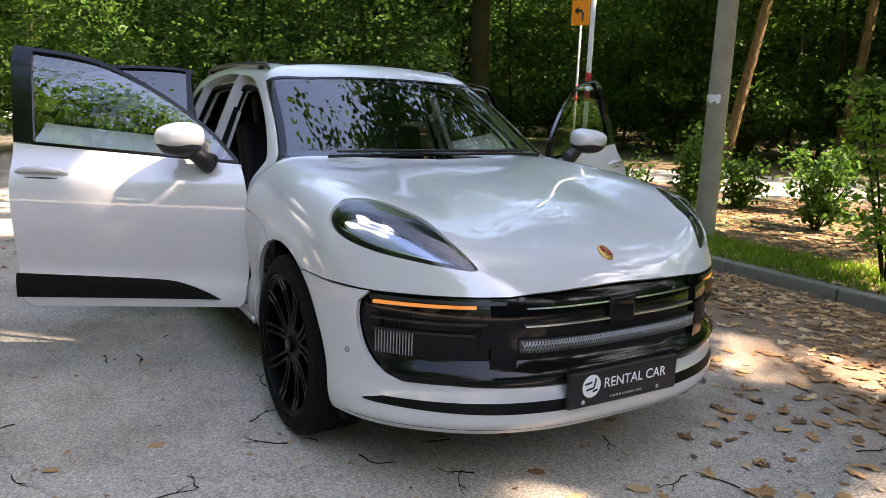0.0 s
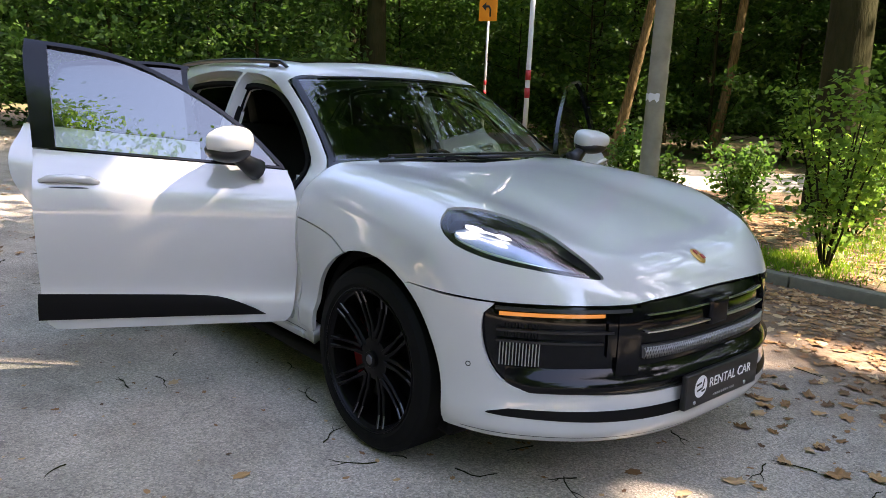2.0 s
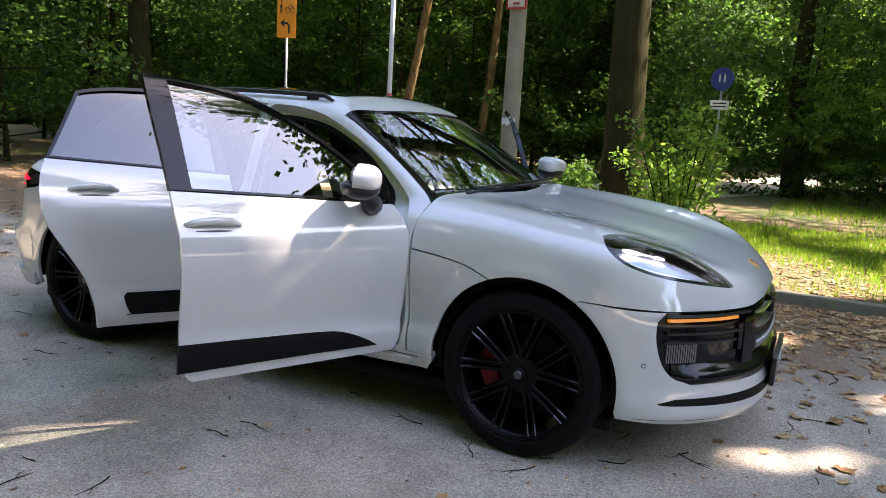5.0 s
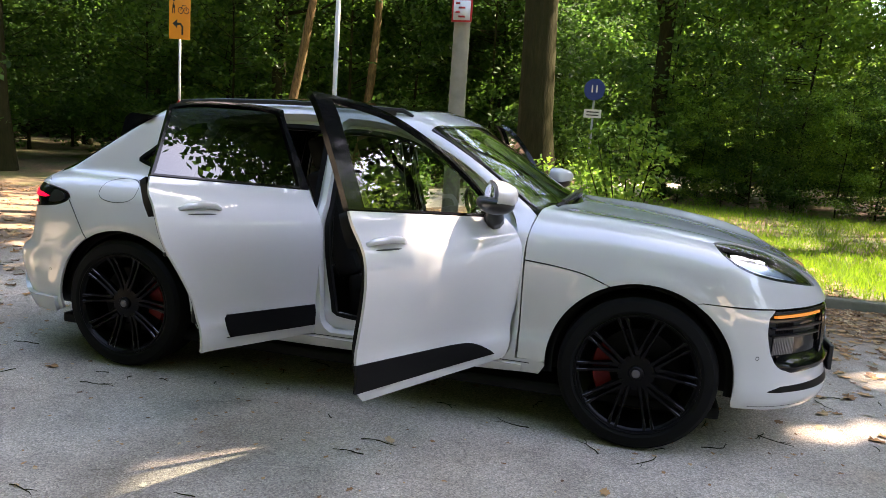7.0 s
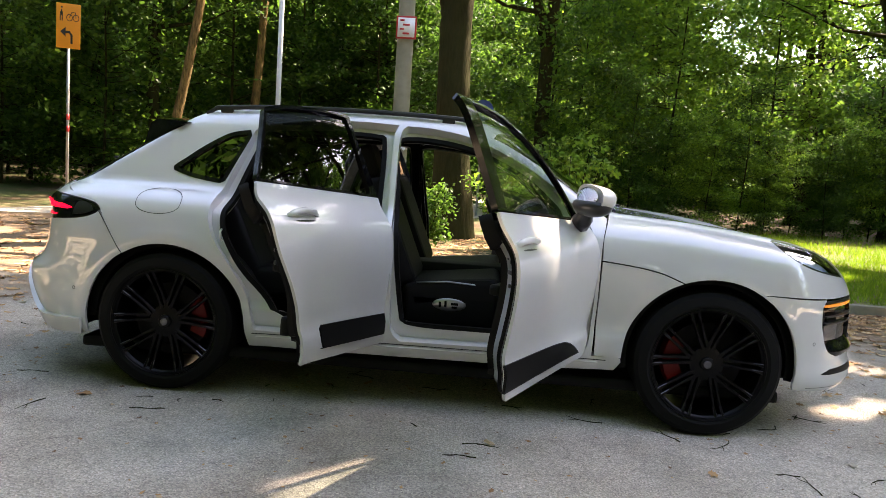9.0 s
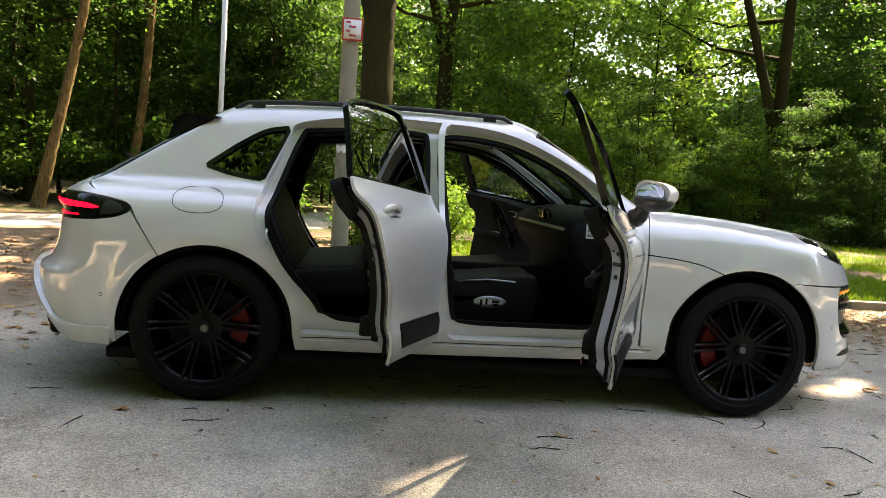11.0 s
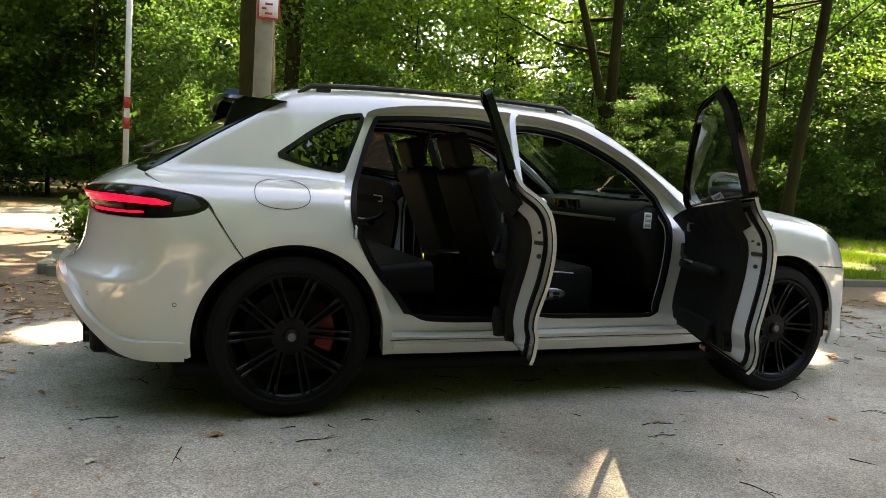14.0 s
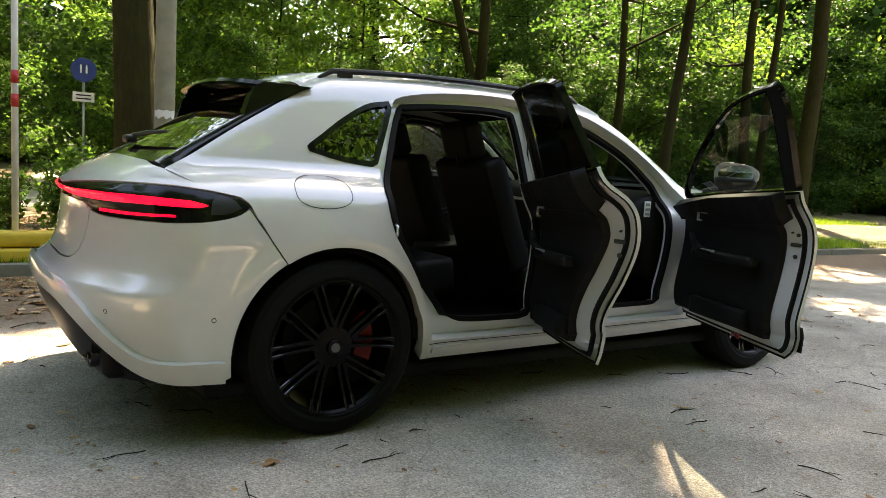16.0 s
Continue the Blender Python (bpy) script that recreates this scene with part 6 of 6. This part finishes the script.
def left_lot():
    return RNG.uniform(-14, -4), RNG.uniform(1.5, 7)


def rear_lot():
    return -2.6 - abs(RNG.normal(0, 2.6)), 3.3 - abs(RNG.normal(0, 2.2))


def on_verge():
    return RNG.uniform(-2.7, 3.5), RNG.uniform(3.6, 8.5)


litter("fallen_leaves", 3000, by_kerb, 0, .045, "brown oak leaves drifted along the kerb")
litter("fallen_leaves", 170, on_lot, 0, .036, "scattered dry leaves on the asphalt")
litter("fallen_leaves", 650, rear_lot, 0, .042, "brown leaves and debris on the asphalt")
litter("leaf_crumbs", 1700, on_lot, 0, .013, "small leaf crumbs and bits on the asphalt")
litter("fallen_leaves", 900, right_lot, 0, .042, "scattered dry leaves on the asphalt")
litter("fallen_leaves", 1500, left_lot, 0, .06, "brown leaf litter at the lot's edge")
litter("fallen_leaves", 4200, on_verge, .086, .05, "brown leaf litter on the verge")


def twigs():
    """Thin crooked twigs, some forked, strewn over the lot."""
    bm = bmesh.new()
    for _ in range(300):
        x, y, a, ln = RNG.uniform(-4.5, 4.5), RNG.uniform(-4.2, 3), RNG.uniform(0, 6.28), RNG.uniform(.04, .20)
        d, n = Vector((math.cos(a), math.sin(a), 0)) * ln, Vector((-math.sin(a), math.cos(a), 0)) * ln
        o = Vector((x, y, .004))
        bow, kink = RNG.normal(0, .10), RNG.normal(0, .03)
        pts = [o + d * u + n * (bow * 4 * u * (1 - u) + kink * math.sin(u * 9)) + Vector((0, 0, .012 * u * (1 - u))) for u in (0, .2, .4, .6, .8, 1)]
        tube_bm(pts, [.0028, .0028, .0024, .0021, .0016, .001], 4, bm=bm)
        if ln > .11:
            tube_bm([pts[3], pts[3] + d * .16 + n * .12, pts[3] + d * .30 + n * .17], [.0018, .0014, .0008], 4, bm=bm)
    return tagged(part("twigs", bm, BARK, None, smooth=False), "small dry twigs on the asphalt", "twigs", kind="stuff")


twigs()
PALE_LITTER = plain("pale_litter", (.45, .40, .30), .8, vary=.25, scale=40)
pale = litter("pale_leaves", 90, on_lot, 0, .026, "bleached curled leaves on the asphalt")
pale.data.materials.clear()
pale.data.materials.append(PALE_LITTER)

# ---- posts and signs ----
YELLOW = plain("sign_yellow", (.75, .27, .01), .45, vary=.06)
SIGN_BLACK = plain("sign_black", (.01, .01, .01), .5)
SIGN_BLUE = plain("sign_blue", (.02, .05, .22), .4, vary=.08)
SIGN_RED = plain("sign_red", (.45, .02, .02), .5, vary=.1)
SIGN_WHITE = plain("sign_white", (.7, .7, .68), .5, vary=.1)
GALVANISED = plain("galvanised_steel", (.38, .39, .39), .45, metal=.6, vary=.2)

pole = thing("lamp_post", "weathered grey-green concrete post on the verge", "post", pose(-.91, 4.33, 0))
part("shaft", tube_bm([(0, 0, -.1), (0, 0, 2), (0, 0, 5), (0, 0, 9)], [.105, .099, .090, .075], 20), CONCRETE, pole, angle=50)
scrap = bmesh.new()
for k in range(9):
    a0, a1 = radians(196 + 14 * k), radians(210 + 14 * k)
    lo0, lo1 = 1.445 + .018 * math.sin(k * 2.1), 1.445 + .018 * math.sin(k * 2.1 + 2.1)
    scrap.faces.new([scrap.verts.new((.1045 * math.cos(a), .1045 * math.sin(a), z)) for a, z in ((a0, lo0), (a1, lo1), (a1, 1.52 - .4 * (lo1 - 1.445)), (a0, 1.52 - .4 * (lo0 - 1.445)))])
part("paper_scrap", scrap, SIGN_WHITE, pole, "torn white paper scrap", smooth=False)
board = part("notice", box_bm((.24, .02, .26), (.02, -.116, 2.86), .004), SIGN_RED, pole, "small red and white notice")
part("notice_face", box_bm((.20, .006, .22), (.02, -.128, 2.86), 0), SIGN_WHITE, board)
marks = bmesh.new()
for k in range(4):
    box_bm((.05 + .03 * (k % 2), .003, .022), (-.03 + .05 * (k % 2), -.1325, 2.94 - k * .05), 0, bm=marks)
part("notice_marks", marks, SIGN_RED, board)

stick = thing("marker_pole", "tall white pole with two red bands", "pole", pose(-2.26, 3.80, 0))
part("shaft", tube_bm([(0, 0, -.1), (0, 0, 4.6)], .028, 12), SIGN_WHITE, stick)
for z in (1.47, 1.67):
    part("band", tube_bm([(0, 0, z - .055), (0, 0, z + .055)], .031, 12), SIGN_RED, stick, "red band")

yp = thing("road_sign", "yellow diversion sign with black figures on a steel post", "sign", pose(-7.12, 7.8, .24, 0, 0, 25) @ Matrix.Diagonal((.82, 1, 1, 1)))
part("post", tube_bm([(0, 0, -.3), (0, 0, 3.3)], .03, 10), GALVANISED, yp)
yb = part("board", box_bm((.45, .012, .74), (0, -.04, 2.97), .004), YELLOW, yp)
fig = bmesh.new()
box_bm((.02, .004, .10), (-.13, -.049, 3.19), 0, bm=fig)
box_bm((.05, .004, .06), (-.13, -.049, 3.17), 0, bm=fig, rot=None)
box_bm((.03, .004, .03), (-.125, -.049, 3.275), .008, bm=fig)
for dx in (-.152, -.115):
    box_bm((.018, .004, .10), (dx, -.049, 3.10), 0, bm=fig)
part("walker_figure", fig, SIGN_BLACK, yb, smooth=False)
fig = bmesh.new()
for dx in (.02, .14):
    ring = lathe_bm([(.048, -.002), (.060, -.002), (.060, .002), (.048, .002)], 20)
    bmesh.ops.translate(ring, vec=(dx, -.049, 3.11), verts=ring.verts)
    absorb(fig, ring)
tube_bm([(.02, -.05, 3.11), (.06, -.05, 3.20), (.13, -.05, 3.20), (.14, -.05, 3.11)], .007, 5, bm=fig)
part("bicycle_figure", fig, SIGN_BLACK, yb, smooth=False)
arr = bmesh.new()
tube_bm([(.06, -.05, 2.68), (.06, -.05, 2.82), (.02, -.05, 2.87), (-.06, -.05, 2.87)], .022, 6, bm=arr)
q = [arr.verts.new(p) for p in ((-.05, -.055, 2.95), (-.05, -.055, 2.79), (-.15, -.055, 2.87))]
arr.faces.new(q)
part("arrow", arr, SIGN_BLACK, yb, smooth=False)
for z in (1.25, 1.45):
    part("band", tube_bm([(0, 0, z - .05), (0, 0, z + .05)], .034, 10), SIGN_RED, yp, "red band")

bp = thing("path_sign", "round blue path sign above a small white plate", "sign", pose(-.17, 15.8, 0, 0, 0, -8))
part("post", tube_bm([(0, 0, -.1), (0, 0, 3.1)], .03, 10), GALVANISED, bp)
disc = lathe_bm([(0, -.05), (.27, -.05), (.28, -.04), (0, -.035)], 32)
bmesh.ops.translate(disc, vec=(0, 0, 2.86), verts=disc.verts)
db = part("disc", disc, SIGN_BLUE, bp, smooth=False)
for dx in (-.06, .06):
    fig = box_bm((.04, .004, .15), (dx, -.053, 2.86), 0)
    box_bm((.03, .004, .045), (dx, -.053, 2.955), 0, bm=fig)
    part("figure", fig, SIGN_WHITE, db, smooth=False)
pl = part("plate", box_bm((.46, .012, .22), (0, -.04, 2.24), .004), SIGN_WHITE, bp)
fig = bmesh.new()
for k in range(2):
    box_bm((.32, .003, .03), (0, -.048, 2.28 - .08 * k), 0, bm=fig)
part("plate_marks", fig, SIGN_BLACK, pl, smooth=False)

foot = thing("barrier_base", "yellow painted concrete footing behind the kerb", "barrier", pose(-1.72, 3.74, .085))
b = box_bm((1.55, .26, .13), (0, 0, .06), .03)
part("lower_block", b, plain("yellow_paint", (.62, .42, .03), .6, vary=.35, scale=9, bump=.3), foot)
part("upper_block", box_bm((1.42, .20, .13), (.02, 0, .20), .045, segments=3), bpy.data.materials["yellow_paint"], foot)
